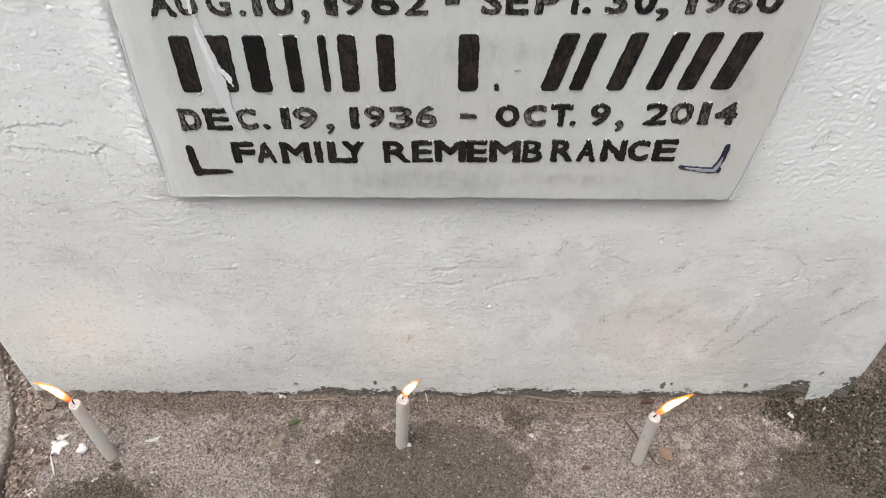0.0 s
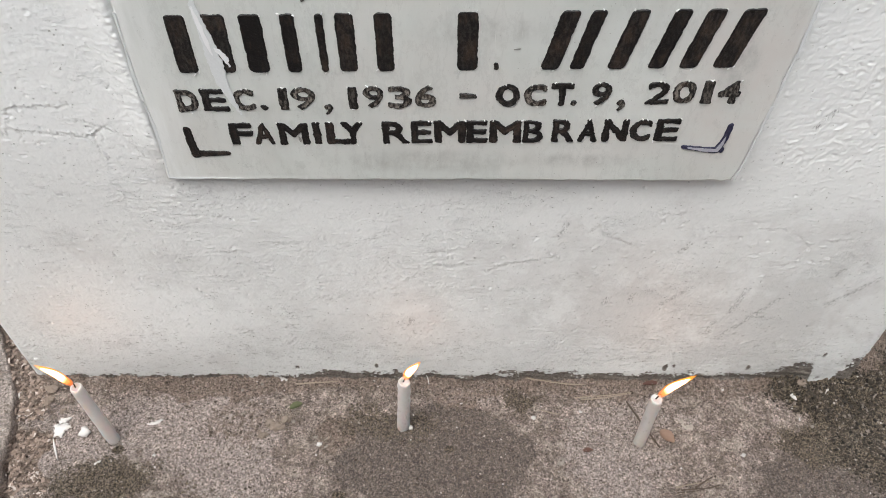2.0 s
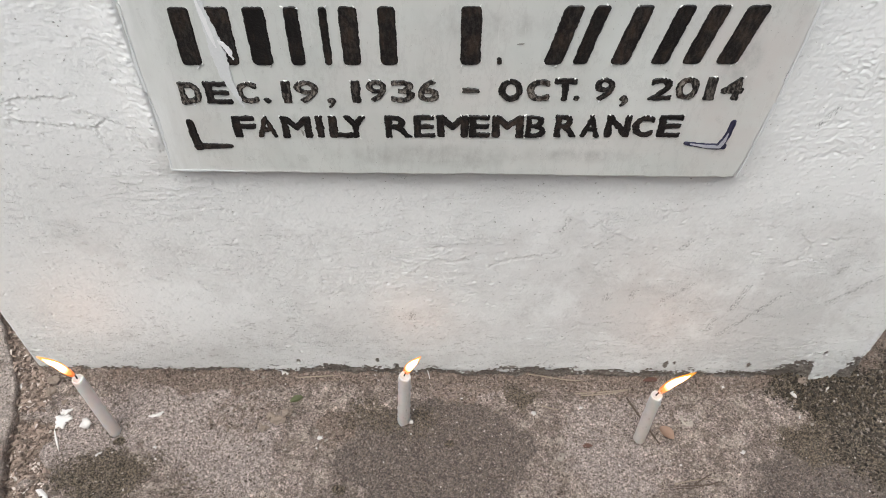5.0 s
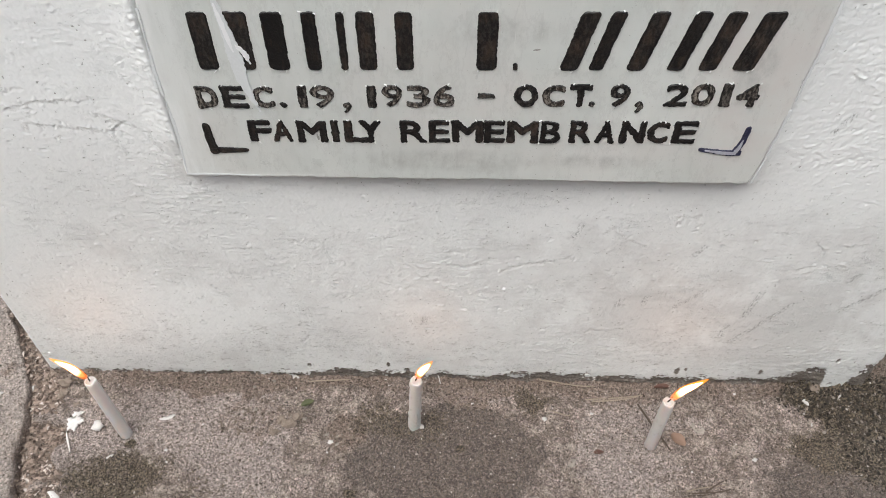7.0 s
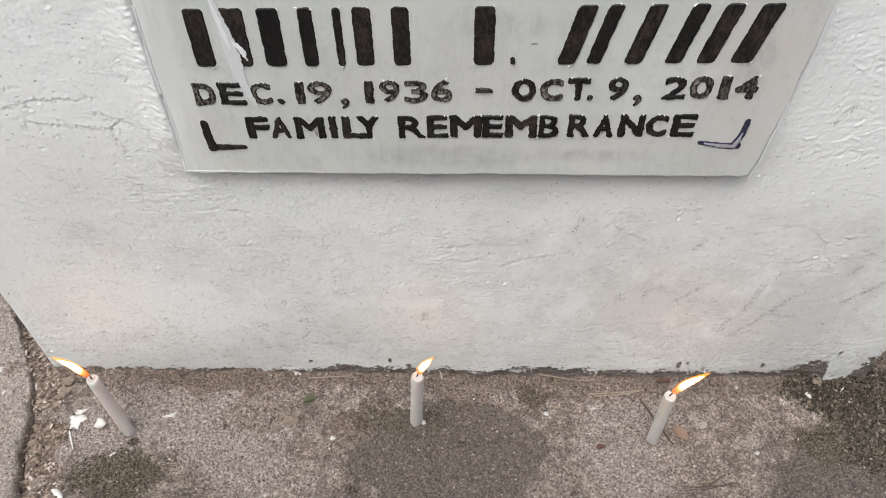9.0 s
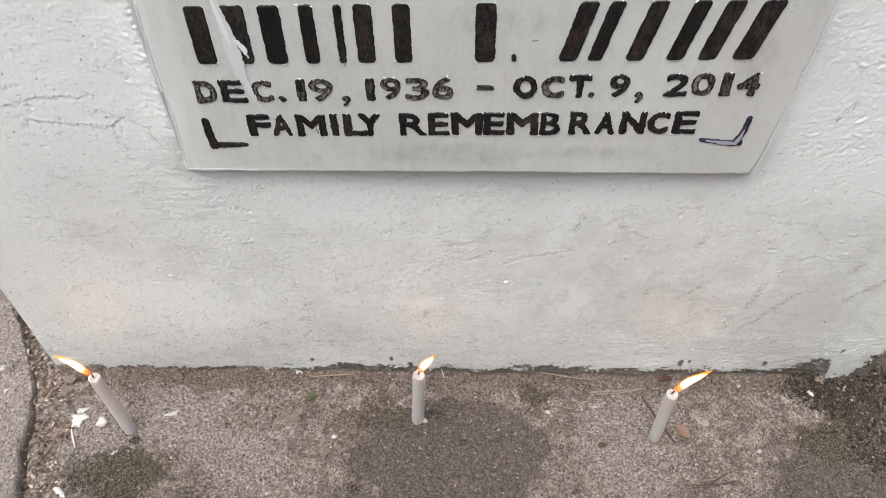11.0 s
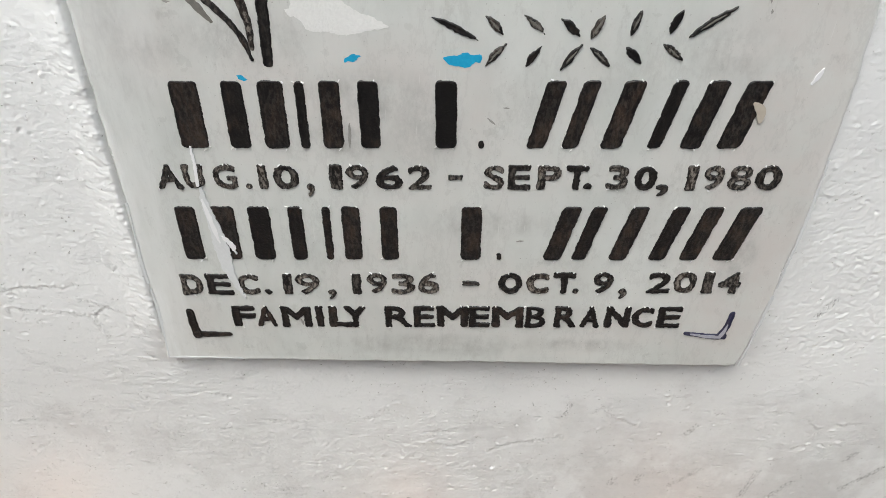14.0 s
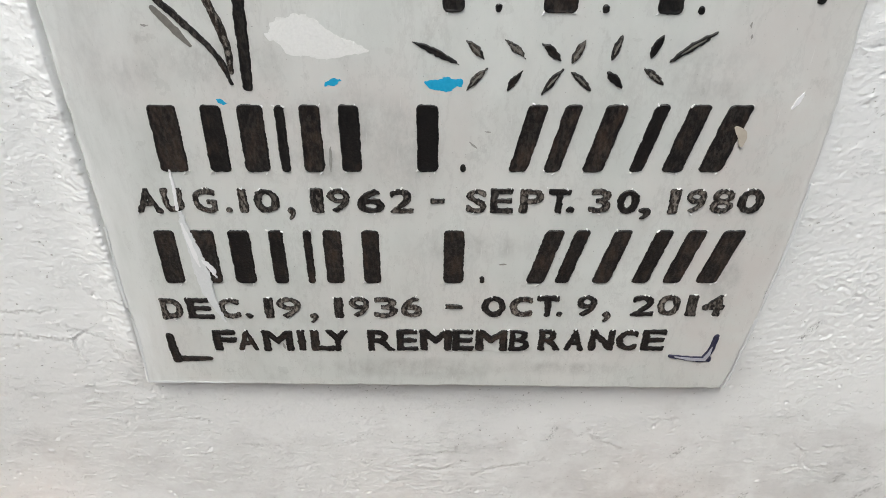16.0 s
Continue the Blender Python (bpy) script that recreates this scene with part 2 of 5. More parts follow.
FLAME = 20.0
PAINT, MARBLE, CONCRETE = white_paint(), marble(), concrete_ground()
INK, WORN_INK = letter_paint("black_letter_paint", 0.08), letter_paint("worn_letter_paint", 0.8)
GREY_INK = plain("faded_grey_paint", (0.10, 0.095, 0.085), (0.26, 0.245, 0.22), 0.5, 300)
LEAF_INK = letter_paint("engraved_leaf_paint", 0.8)
BLUE = plain("blue_paint", (0.0, 0.26, 0.52), (0.03, 0.46, 0.70), 0.45, 350)
GLOSS_WHITE = plain("gloss_white_paint", (0.80, 0.80, 0.82), (0.88, 0.88, 0.88), 0.28, 200, 0.5)
THIN_WHITE = plain("thinned_white_paint", (0.62, 0.64, 0.64), (0.78, 0.79, 0.80), 0.4, 500, 0.3)
ROUGH_STONE = plain("chipped_marble", (0.72, 0.72, 0.70), (0.88, 0.88, 0.86), 0.9, 500, 1.0)
PUTTY = plain("tan_putty", (0.42, 0.37, 0.30), (0.52, 0.47, 0.40), 0.8, 300)
BLUE_INK = plain("blue_black_paint", (0.008, 0.008, 0.02), (0.04, 0.04, 0.09), 0.4, 260)
FADED_INK = plain("faded_lavender_paint", (0.27, 0.27, 0.33), (0.52, 0.52, 0.56), 0.5, 400)
SMUDGE = plain("grey_smudge", (0.20, 0.195, 0.18), (0.40, 0.395, 0.37), 0.5, 300)
WAX, (GLOW, VEIL) = candle_wax(), flame_glow()
WAX_DRIP = plain("dried_wax", (0.54, 0.505, 0.48), (0.62, 0.58, 0.555), 0.6, 200)
WICK = plain("charred_wick", (0.01, 0.008, 0.006), (0.05, 0.035, 0.025), 0.9, 600)
CHIP = plain("white_paint_flake", (0.54, 0.515, 0.495), (0.72, 0.70, 0.68), 0.8, 400)
STRAW = plain("dry_straw", (0.24, 0.19, 0.145), (0.40, 0.33, 0.26), 0.8, 300)
TWIG = plain("dark_twig_bark", (0.06, 0.045, 0.035), (0.14, 0.105, 0.08), 0.9, 400)
DRY_LEAF = plain("dry_leaf", (0.32, 0.20, 0.145), (0.46, 0.325, 0.25), 0.7, 200)
RED_LEAF = plain("red_brown_leaf", (0.13, 0.065, 0.05), (0.22, 0.12, 0.09), 0.7, 200)
GREEN_LEAF = plain("green_leaf", (0.09, 0.11, 0.045), (0.19, 0.20, 0.10), 0.6, 300)
STONE = plain("tan_stone", (0.12, 0.092, 0.074), (0.30, 0.242, 0.198), 0.9, 300, 1.0)
GRIT = crumbs("mixed_grit", (0.06, 0.044, 0.034), (0.27, 0.22, 0.18), (0.42, 0.365, 0.32), 0.93)
BARK = crumbs("bark_flakes", (0.07, 0.049, 0.038), (0.40, 0.310, 0.255), (0.64, 0.57, 0.52), 0.90)
PALE_CRUMB = crumbs("pale_crumbs", (0.38, 0.33, 0.29), (0.60, 0.55, 0.51), (0.75, 0.72, 0.70), 0.7)
DARK_CRUMB = crumbs("mossy_crumbs", (0.010, 0.008, 0.006), (0.100, 0.078, 0.060), (0.32, 0.275, 0.235), 0.90)
PALE_CEMENT = plain("pale_cement", (0.20, 0.172, 0.146), (0.44, 0.392, 0.346), 0.9, 260, 1.0)
BLOCKER_GREY = plain("blocker_concrete", (0.10, 0.10, 0.098), (0.24, 0.24, 0.235), 0.9, 12)


# ---- builders ----
def part(name, bm, material, parent=None, label="", smooth=True):
    """Links a bmesh as one mesh object under parent."""
    me = bpy.data.meshes.new(name)
    bm.to_mesh(me)
    bm.free()
    me.materials.append(material)
    for p in me.polygons:
        p.use_smooth = smooth
    ob = new(name, me)
    ob.parent = parent
    return tagged(ob, label)


def thing(name, at, label, category, group=""):
    ob = new(name)
    ob.location = at
    ob.empty_display_size = 0.01
    return tagged(ob, label, category, group)


def field(ny, nx, ly, lx, seed):
    """Smooth random field of unit spread, correlated over ly rows and lx columns."""
    rng = np.random.default_rng(seed)
    ky, kx = np.fft.fftfreq(ny)[:, None], np.fft.fftfreq(nx)[None, :]
    f = np.fft.fft2(rng.standard_normal((ny, nx))) * np.exp(-9.87 * ((ky * ly) ** 2 + (kx * lx) ** 2))
    f = np.fft.ifft2(f).real
    return (f - f.mean()) / f.std()


def fractal(ny, nx, power, stretch, seed):
    """Rough random field of unit spread with detail at every size; stretch draws it out along the rows."""
    rng = np.random.default_rng(seed)
    ky, kx = np.fft.fftfreq(ny)[:, None], np.fft.fftfreq(nx)[None, :] * stretch
    k = np.hypot(ky, kx)
    f = np.fft.fft2(rng.standard_normal((ny, nx))) * np.where(k > 0.004, 1 / np.maximum(k, 0.004) ** power, 0) * np.exp(-(k / 0.42) ** 4)
    f = np.fft.ifft2(f).real
    return f / f.std()


def crust_field(ny, nx, step, longest, shortest, power, stretch, seed):
    """Rough field of unit spread with detail between two lengths in metres, drawn out along the rows."""
    rng = np.random.default_rng(seed)
    k = np.hypot(np.fft.fftfreq(ny)[:, None], np.fft.fftfreq(nx)[None, :] * stretch) / step
    f = np.where(k > 1 / longest, np.maximum(k, 1.0) ** -power, 0) * np.exp(-(k * shortest) ** 4)
    f = np.fft.ifft2(np.fft.fft2(rng.standard_normal((ny, nx))) * f).real
    return f / f.std()


def ramp(v, low, high):
    t = np.clip((v - low) / (high - low), 0, 1)
    return t * t * (3 - 2 * t)


def sheet(name, places, material, masks=None, closed=False, parent=None):
    """A mesh from a grid of places (rows, columns, 3); masks are point attributes of the same grid."""
    ny, nx = places.shape[:2]
    i = np.arange(ny * nx).reshape(ny, nx)
    j = np.roll(i, -1, 1) if closed else i[:, 1:]
    k = i if closed else i[:, :-1]
    quads = np.stack((k[:-1], j[:-1], j[1:], k[1:]), -1).reshape(-1, 4)
    me = bpy.data.meshes.new(name)
    me.vertices.add(ny * nx)
    me.vertices.foreach_set("co", places.astype(np.float32).ravel())
    me.loops.add(quads.size)
    me.loops.foreach_set("vertex_index", quads.astype(np.int32).ravel())
    me.polygons.add(len(quads))
    me.polygons.foreach_set("loop_start", np.arange(0, quads.size, 4, dtype=np.int32))
    me.update(calc_edges=True)
    me.polygons.foreach_set("use_smooth", np.ones(len(quads), bool))
    for key, v in (masks or {}).items():
        me.attributes.new(key, "FLOAT", "POINT").data.foreach_set("value", v.astype(np.float32).ravel())
    me.materials.append(material)
    ob = new(name, me)
    ob.parent = parent
    return ob


def segment(x, z, ax, az, bx, bz):
    """Distance from (x, z) to the segment a-b, and how far along it lies (0 to 1)."""
    dx, dz = bx - ax, bz - az
    t = np.clip(((x - ax) * dx + (z - az) * dz) / (dx * dx + dz * dz), 0, 1)
    return np.hypot(x - ax - t * dx, z - az - t * dz), t


def ellipse(x, y, cx, cy, rx, ry, wobble, soft=0.35):
    """A blotch with an uneven outline: 1 inside, 0 outside."""
    d = np.hypot((x - cx) / rx, (y - cy) / ry) + wobble
    return 1 - ramp(d, 1 - soft, 1 + soft)


# ---- ground ----
STEP = 0.0013
far = 0.02 * 1.75 ** np.arange(1, 17)


def spread(low, high):
    mid = np.arange(low, high, STEP)
    return np.concatenate((low - far[::-1], mid, mid[-1] + far)), len(far), len(mid)


gx, n_far, n_x = spread(-0.70, 0.60)
gy, _, n_y = spread(-0.22, 0.18)
X, Y = np.meshgrid(gx, gy)


def inner(ly, lx, seed):
    """Field over the near ground, fading out beyond it."""
    return np.pad(field(n_y, n_x, ly, lx, seed), n_far)


coarse, middle, blot = inner(30, 30, 1), inner(9, 9, 2), inner(14, 14, 4)
fine, stain = (np.pad(fractal(n_y, n_x, p, 1.0, k), n_far) for p, k in ((1.0, 3), (1.75, 6)))
edge_x = np.interp(Y, (-0.20, -0.17, -0.115, -0.075, -0.04, 0.0, 0.05, 0.13), (-0.475, -0.480, -0.500, -0.500, -0.512, -0.535, -0.560, -0.600)) + 0.004 * coarse + 0.003 * middle
pavement = 1 - ramp(X, edge_x - 0.0016, edge_x + 0.0016)
gap = (1 - pavement) * (1 - ramp(X, -0.450 + 0.010 * middle - 0.006, -0.450 + 0.010 * middle + 0.006)) * (1 - ramp(Y, -0.076 + 0.003 * middle, -0.070 + 0.003 * middle))
corner = (1 - pavement) * (1 - ramp(X + 0.5 * (Y + 0.02), -0.498 + 0.006 * middle, -0.486 + 0.006 * middle)) * ramp(Y, -0.066, -0.056)
base_strip = ramp(Y, -0.028 + 0.007 * blot, -0.008 + 0.007 * blot) * (1 - pavement)
rubble = ellipse(X, Y, 0.470, -0.005, 0.086, 0.031, 0.3 * stain)
near = 1 - ramp(np.hypot(np.clip(np.abs(X + 0.05) - 0.65, 0, None), np.clip(np.abs(Y + 0.02) - 0.2, 0, None)), 0.0, 0.4)
soil = near * np.clip(np.maximum.reduce((gap, corner, base_strip * (0.72 + 0.3 * np.clip(blot, -1, 1)), rubble,
                                         0.85 * ellipse(X, Y, -0.32, -0.010, 0.19, 0.015, 0.4 * stain, 0.5),
                                         1.3 * ellipse(X, Y, -0.126, -0.078, 0.032, 0.026, 0.3 * stain, 0.5),
                                         0.45 * ellipse(X, Y, -0.18, -0.055, 0.05, 0.02, 0.6 * stain, 0.6),
                                         0.55 * ellipse(X, Y, 0.10, -0.012, 0.13, 0.014, 0.6 * stain, 0.6))), 0, 1)
moss = near * np.clip(np.maximum.reduce((1.0 * ellipse(X, Y, -0.358, -0.140, 0.052, 0.032, 0.28 * stain, 0.6),
                                         0.45 * ellipse(X, Y, -0.300, -0.160, 0.05, 0.02, 0.45 * stain, 0.6),
                                         1.15 * ellipse(X, Y, 0.425, -0.086, 0.038, 0.017, 0.5 * stain, 0.6),
                                         1.15 * ellipse(X, Y, 0.468, -0.007, 0.082, 0.028, 0.35 * stain, 0.5),
                                         1.3 * ellipse(X, Y, 0.545, -0.045, 0.065, 0.060, 0.35 * stain, 0.6),
                                         0.55 * ellipse(X, Y, -0.082, -0.064, 0.045, 0.022, 0.6 * stain, 0.7),
                                         0.9 * ellipse(X, Y, 0.105, -0.036, 0.024, 0.018, 0.6 * stain, 0.7))), 0, 1)
waxed = near * np.clip(np.maximum.reduce((1.0 * ellipse(X, Y, 0.002, -0.108, 0.130, 0.064, 0.09 * stain, 0.10),
                                          0.95 * ellipse(X, Y, -0.008, -0.185, 0.12, 0.06, 0.25 * stain, 0.3),
                                          1.0 * ellipse(X, Y, 0.445, -0.146, 0.150, 0.058, 0.15 * stain, 0.25), 0.9 * ellipse(X, Y, 0.570, -0.110, 0.10, 0.070, 0.2 * stain, 0.4),
                                          0.10 * ellipse(X, Y, -0.33, -0.085, 0.12, 0.035, 0.5 * stain, 0.6))), 0, 1) * (1 - soil)
lime = near * np.clip(np.maximum.reduce((0.85 * ellipse(X, Y, 0.30, -0.055, 0.075, 0.026, 0.5 * stain, 0.6),
                                         0.8 * ellipse(X, Y, 0.19, -0.105, 0.050, 0.060, 0.5 * stain, 0.6),
                                         0.7 * ellipse(X, Y, 0.060, -0.022, 0.060, 0.010, 0.5 * stain, 0.6),
                                         0.8 * ellipse(X, Y, -0.21, -0.130, 0.080, 0.050, 0.4 * stain, 0.6), 1.1 * ellipse(X, Y, -0.30, -0.075, 0.17, 0.050, 0.4 * stain, 0.7))), 0, 1) * (1 - waxed)
# plates of cement skin still stuck on, and hollows where it has come away
skin = np.pad(ramp(crust_field(n_y, n_x, STEP, 0.05, 0.003, 1.4, 1.2, 201), 0.55, 0.75), n_far) * (1 - 0.92 * waxed) * (1 - soil) * (1 - pavement)
lost = np.pad(ramp(crust_field(n_y, n_x, STEP, 0.05, 0.003, 1.4, 1.0, 202), 0.65, 0.85), n_far) * (1 - pavement) * (1 - 0.5 * waxed)
loose = np.clip(soil + 0.6 * moss, 0, 1)
ground_z = (0.0012 * coarse * (1 - pavement) + 0.0005 * middle + 0.00100 * fine * (1 - 0.5 * pavement) + 0.0008 * skin - 0.0010 * lost + loose * (0.0012 * fine + 0.0016 * middle)
            + 0.006 * pavement - 0.007 * gap - 0.004 * corner - 0.001 * base_strip + (0.007 + 0.003 * fine) * rubble * (1 - 0.8 * ellipse(X, Y, 0.462, -0.003, 0.018, 0.012, 0.1 * stain)))
# dark open crack along the broken pavement edge, a pothole and a few pits
crack = np.exp(-((X - edge_x - 0.002) / 0.0028) ** 2) * ramp(-Y, 0.0, 0.03) * near
holes = np.maximum.reduce([ellipse(X, Y, cx, cy, r, r * 0.8, 0.25 * stain, 0.3) for cx, cy, r in ((-0.108, -0.152, 0.008), (0.014, -0.095, 0.0045), (-0.370, -0.097, 0.006))])
ledge = ellipse(X, Y, -0.474, -0.060, 0.017, 0.011, 0.25 * stain, 0.15)
ground_z = ground_z - 0.007 * crack - 0.003 * holes + 0.006 * ledge * (1 - pavement)
soil = np.clip(np.maximum(soil * (1 - 0.9 * ledge), 0.8 * crack), 0, 1)
moss = np.clip(np.maximum(moss, 1.2 * holes), 0, 1)
ground_z = ground_z * (np.abs(X) < 2) - 0.0005
tagged(sheet("ground", np.stack((X, Y, ground_z), -1), CONCRETE, {"skin": skin, "lost": lost, "soil": soil, "moss": moss, "waxed": waxed, "lime": lime, "pavement": pavement}),
       "weathered grey concrete ground with soil-filled crack, moss and wax stains", "ground", kind="structure")


def ground_at(x, y):
    return float(ground_z[np.abs(gy - y).argmin(), np.abs(gx - x).argmin()])


# ---- tomb ----
LEFT, RIGHT, DEPTH, TOP, BEND = -0.500, 0.501, 2.1, 0.95, 0.006
tomb = thing("tomb", (0, 0, 0), "white-painted plastered concrete tomb with ragged worn base on the ground", "tomb")
FINE = 0.0011
front = np.arange(LEFT + BEND, RIGHT - BEND, FINE)
turn = np.radians(np.linspace(0, 90, 6))
side = np.array([0.02, 0.05, 0.12, 0.4, 1.0, 1.6, DEPTH])
ux = np.concatenate((np.full(7, LEFT), LEFT + BEND - BEND * np.cos(turn), front[1:], RIGHT - BEND + BEND * np.sin(turn), np.full(7, RIGHT)))
uy = np.concatenate((side[::-1], BEND - BEND * np.sin(turn), np.zeros(len(front) - 1), BEND - BEND * np.cos(turn), side))
nx_ = np.concatenate((np.full(7, -1.0), -np.cos(turn), np.zeros(len(front) - 1), np.sin(turn), np.full(7, 1.0)))
ny_ = np.concatenate((np.zeros(7), -np.sin(turn), -np.ones(len(front) - 1), -np.cos(turn), np.zeros(7)))
uz = np.concatenate((np.arange(-0.03, 0.72, FINE), np.linspace(0.73, TOP, 12)))
WX, WZ = np.meshgrid(ux, uz)
h, w = WX.shape
# where the paint ends above the ground, along the base
EDGE = ((-0.502, 0.001), (-0.336, 0.001), (-0.228, 0.003), (-0.178, 0.003), (-0.139, 0.013), (-0.059, 0.010), (0.062, 0.011), (0.112, 0.018), (0.174, 0.011),
        (0.379, 0.012), (0.405, 0.022), (0.431, 0.040), (0.446, 0.034), (0.449, -0.002), (0.474, -0.006), (0.478, 0.024), (0.501, 0.060))
rag = [crust_field(h, w, FINE, 0.05, 0.002, 1.1, 1.5, 120 + k) for k in range(3)]
hem = np.interp(WX, [a for a, _ in EDGE], [b for _, b in EDGE]) + 0.0024 * rag[0] + 0.006 * ramp(WX, 0.36, 0.42) * rag[1]
bare = 1 - ramp(WZ, hem - 0.0006, hem + 0.0006)
# nicks torn out of the paint just above its edge, and flecks of paint left below it
bare = np.maximum(bare, ramp(rag[2], 1.5, 1.8) * (1 - ramp(WZ, hem + 0.003, hem + 0.014)))
bare = bare * (1 - ramp(rag[1], 1.1, 1.5) * ramp(WZ, hem - 0.010, hem - 0.004) * (WX < 0.45))
for cx, cz, r in ((-0.075, 0.028, 0.0025), (-0.053, 0.017, 0.0025), (-0.172, 0.021, 0.0022), (0.271, 0.027, 0.0030), (0.281, 0.029, 0.0020), (0.369, 0.029, 0.0026), (0.450, 0.057, 0.0022)):
    bare = np.maximum(bare, ellipse(WX, WZ, cx, cz, r, r * 1.7, 0.2 * rag[2], 0.2))
patchy = np.clip(ramp(field(h, w, 50, 75, 14), -0.8, 1.2) * 0.7 - 0.35 * ramp(0.13 - np.abs(WX - 0.02) + 0.1 * (WZ > 0.26), 0, 0.06) * ramp(WZ, 0.22, 0.28), 0.1, 1.3)
grains = crust_field(h, w, FINE, 0.02, 0.0022, 0.9, 1.3, 13)
chips = crust_field(h, w, FINE, 0.012, 0.0018, 0.5, 1.4, 25)
chips = np.sign(chips) * np.abs(chips) ** 1.5
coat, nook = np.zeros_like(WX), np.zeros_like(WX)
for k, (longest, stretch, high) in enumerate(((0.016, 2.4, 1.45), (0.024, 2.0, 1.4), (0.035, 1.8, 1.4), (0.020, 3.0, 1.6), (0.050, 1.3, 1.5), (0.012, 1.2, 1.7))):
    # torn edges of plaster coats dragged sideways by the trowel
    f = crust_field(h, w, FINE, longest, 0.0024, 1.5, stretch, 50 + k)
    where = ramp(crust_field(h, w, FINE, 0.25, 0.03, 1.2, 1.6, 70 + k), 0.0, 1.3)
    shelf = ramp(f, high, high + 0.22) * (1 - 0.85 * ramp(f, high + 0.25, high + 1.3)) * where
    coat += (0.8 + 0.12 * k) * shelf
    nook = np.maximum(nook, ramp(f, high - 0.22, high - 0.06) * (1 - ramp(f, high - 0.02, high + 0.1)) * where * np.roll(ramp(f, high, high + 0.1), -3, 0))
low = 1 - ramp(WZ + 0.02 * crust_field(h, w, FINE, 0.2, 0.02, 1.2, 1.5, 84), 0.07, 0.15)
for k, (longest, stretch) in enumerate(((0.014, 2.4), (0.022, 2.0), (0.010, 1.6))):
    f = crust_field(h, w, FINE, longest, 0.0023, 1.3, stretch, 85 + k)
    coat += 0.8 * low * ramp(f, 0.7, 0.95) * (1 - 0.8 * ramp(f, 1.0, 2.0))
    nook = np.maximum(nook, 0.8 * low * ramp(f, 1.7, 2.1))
lumps = np.clip(fractal(h, w, 1.0, 0.9, 15) - 1.6, 0, None)
pits = np.clip(field(h, w, 1.5, 1.6, 16) - 1.9, 0, None)
wander = np.stack((crust_field(h, w, FINE, 0.018, 0.0022, 1.3, 1.0, 41), crust_field(h, w, FINE, 0.014, 0.0022, 1.0, 1.0, 42)))
relief = (0.0011 * field(h, w, 75, 100, 19) + 0.00008 * crust_field(h, w, FINE, 0.05, 0.008, 1.3, 1.3, 20) * (0.5 + patchy) + 0.00007 * grains * (0.4 + 0.6 * patchy) + 0.00006 * chips * (0.4 + 0.7 * patchy) + 0.00044 * coat * (0.30 + 0.95 * patchy) * (1 - 0.4 * ramp(WZ, 0.34, 0.40))
          + 0.00040 * lumps * (0.3 + patchy) - 0.0007 * pits)
# ridges left by the trowel
RIDGES = (
    [(-0.3590, 0.3980), (-0.3240, 0.3940), (-0.2960, 0.3920), (-0.2800, 0.4010)], [(-0.3060, 0.4120), (-0.2830, 0.4010), (-0.2960, 0.3900), (-0.2890, 0.3640)],
    [(-0.2800, 0.4010), (-0.2620, 0.3910), (-0.2560, 0.3680)], [(-0.3570, 0.4200), (-0.3700, 0.3890)], [(-0.3800, 0.4130), (-0.3480, 0.4220), (-0.3080, 0.4240)],
    [(-0.2380, 0.2890), (-0.2260, 0.2920), (-0.1960, 0.2880)], [(-0.2270, 0.2370), (-0.2010, 0.2390)], [(-0.1650, 0.2530), (-0.1350, 0.2500)], [(-0.0730, 0.2530), (-0.0600, 0.2590)],
    [(0.1460, 0.2670), (0.1610, 0.2800), (0.1650, 0.2640), (0.1970, 0.2470)], [(0.0500, 0.2070), (0.0710, 0.2190), (0.0980, 0.2240), (0.1220, 0.2320)],
    [(-0.0110, 0.2210), (0.0140, 0.2140), (0.0390, 0.2260)], [(0.3110, 0.2760), (0.3370, 0.2740)], [(0.3530, 0.2660), (0.3650, 0.2520), (0.3670, 0.2350)],
    [(0.3830, 0.2590), (0.4030, 0.2630)], [(0.3440, 0.2210), (0.3660, 0.2290)], [(0.2100, 0.2950), (0.2340, 0.2940)], [(-0.0080, 0.2350), (0.0120, 0.2370)],
    [(-0.1800, 0.0710), (-0.1650, 0.0860)], [(-0.1680, 0.0660), (-0.1250, 0.0610)], [(-0.1210, 0.1600), (-0.1050, 0.1640)], [(-0.5070, 0.4260), (-0.4300, 0.4310), (-0.3600, 0.4350)])
for path in RIDGES:
    for (ax, az), (bx, bz) in zip(path, path[1:]):
        d, t = segment(WX + 0.0010 * wander[1], WZ + 0.0015 * wander[0], ax, az, bx, bz)
        below = (WZ < az + (bz - az) * t) * 1.0
        high = 0.0007 * np.clip(0.55 + 0.5 * wander[1], 0, 1.2)
        relief += high * np.exp(-(d / 0.0010) ** 2) - 0.0004 * np.exp(-((d - 0.003) / 0.0016) ** 2) * below
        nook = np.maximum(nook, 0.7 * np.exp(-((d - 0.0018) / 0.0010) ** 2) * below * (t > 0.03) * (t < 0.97))
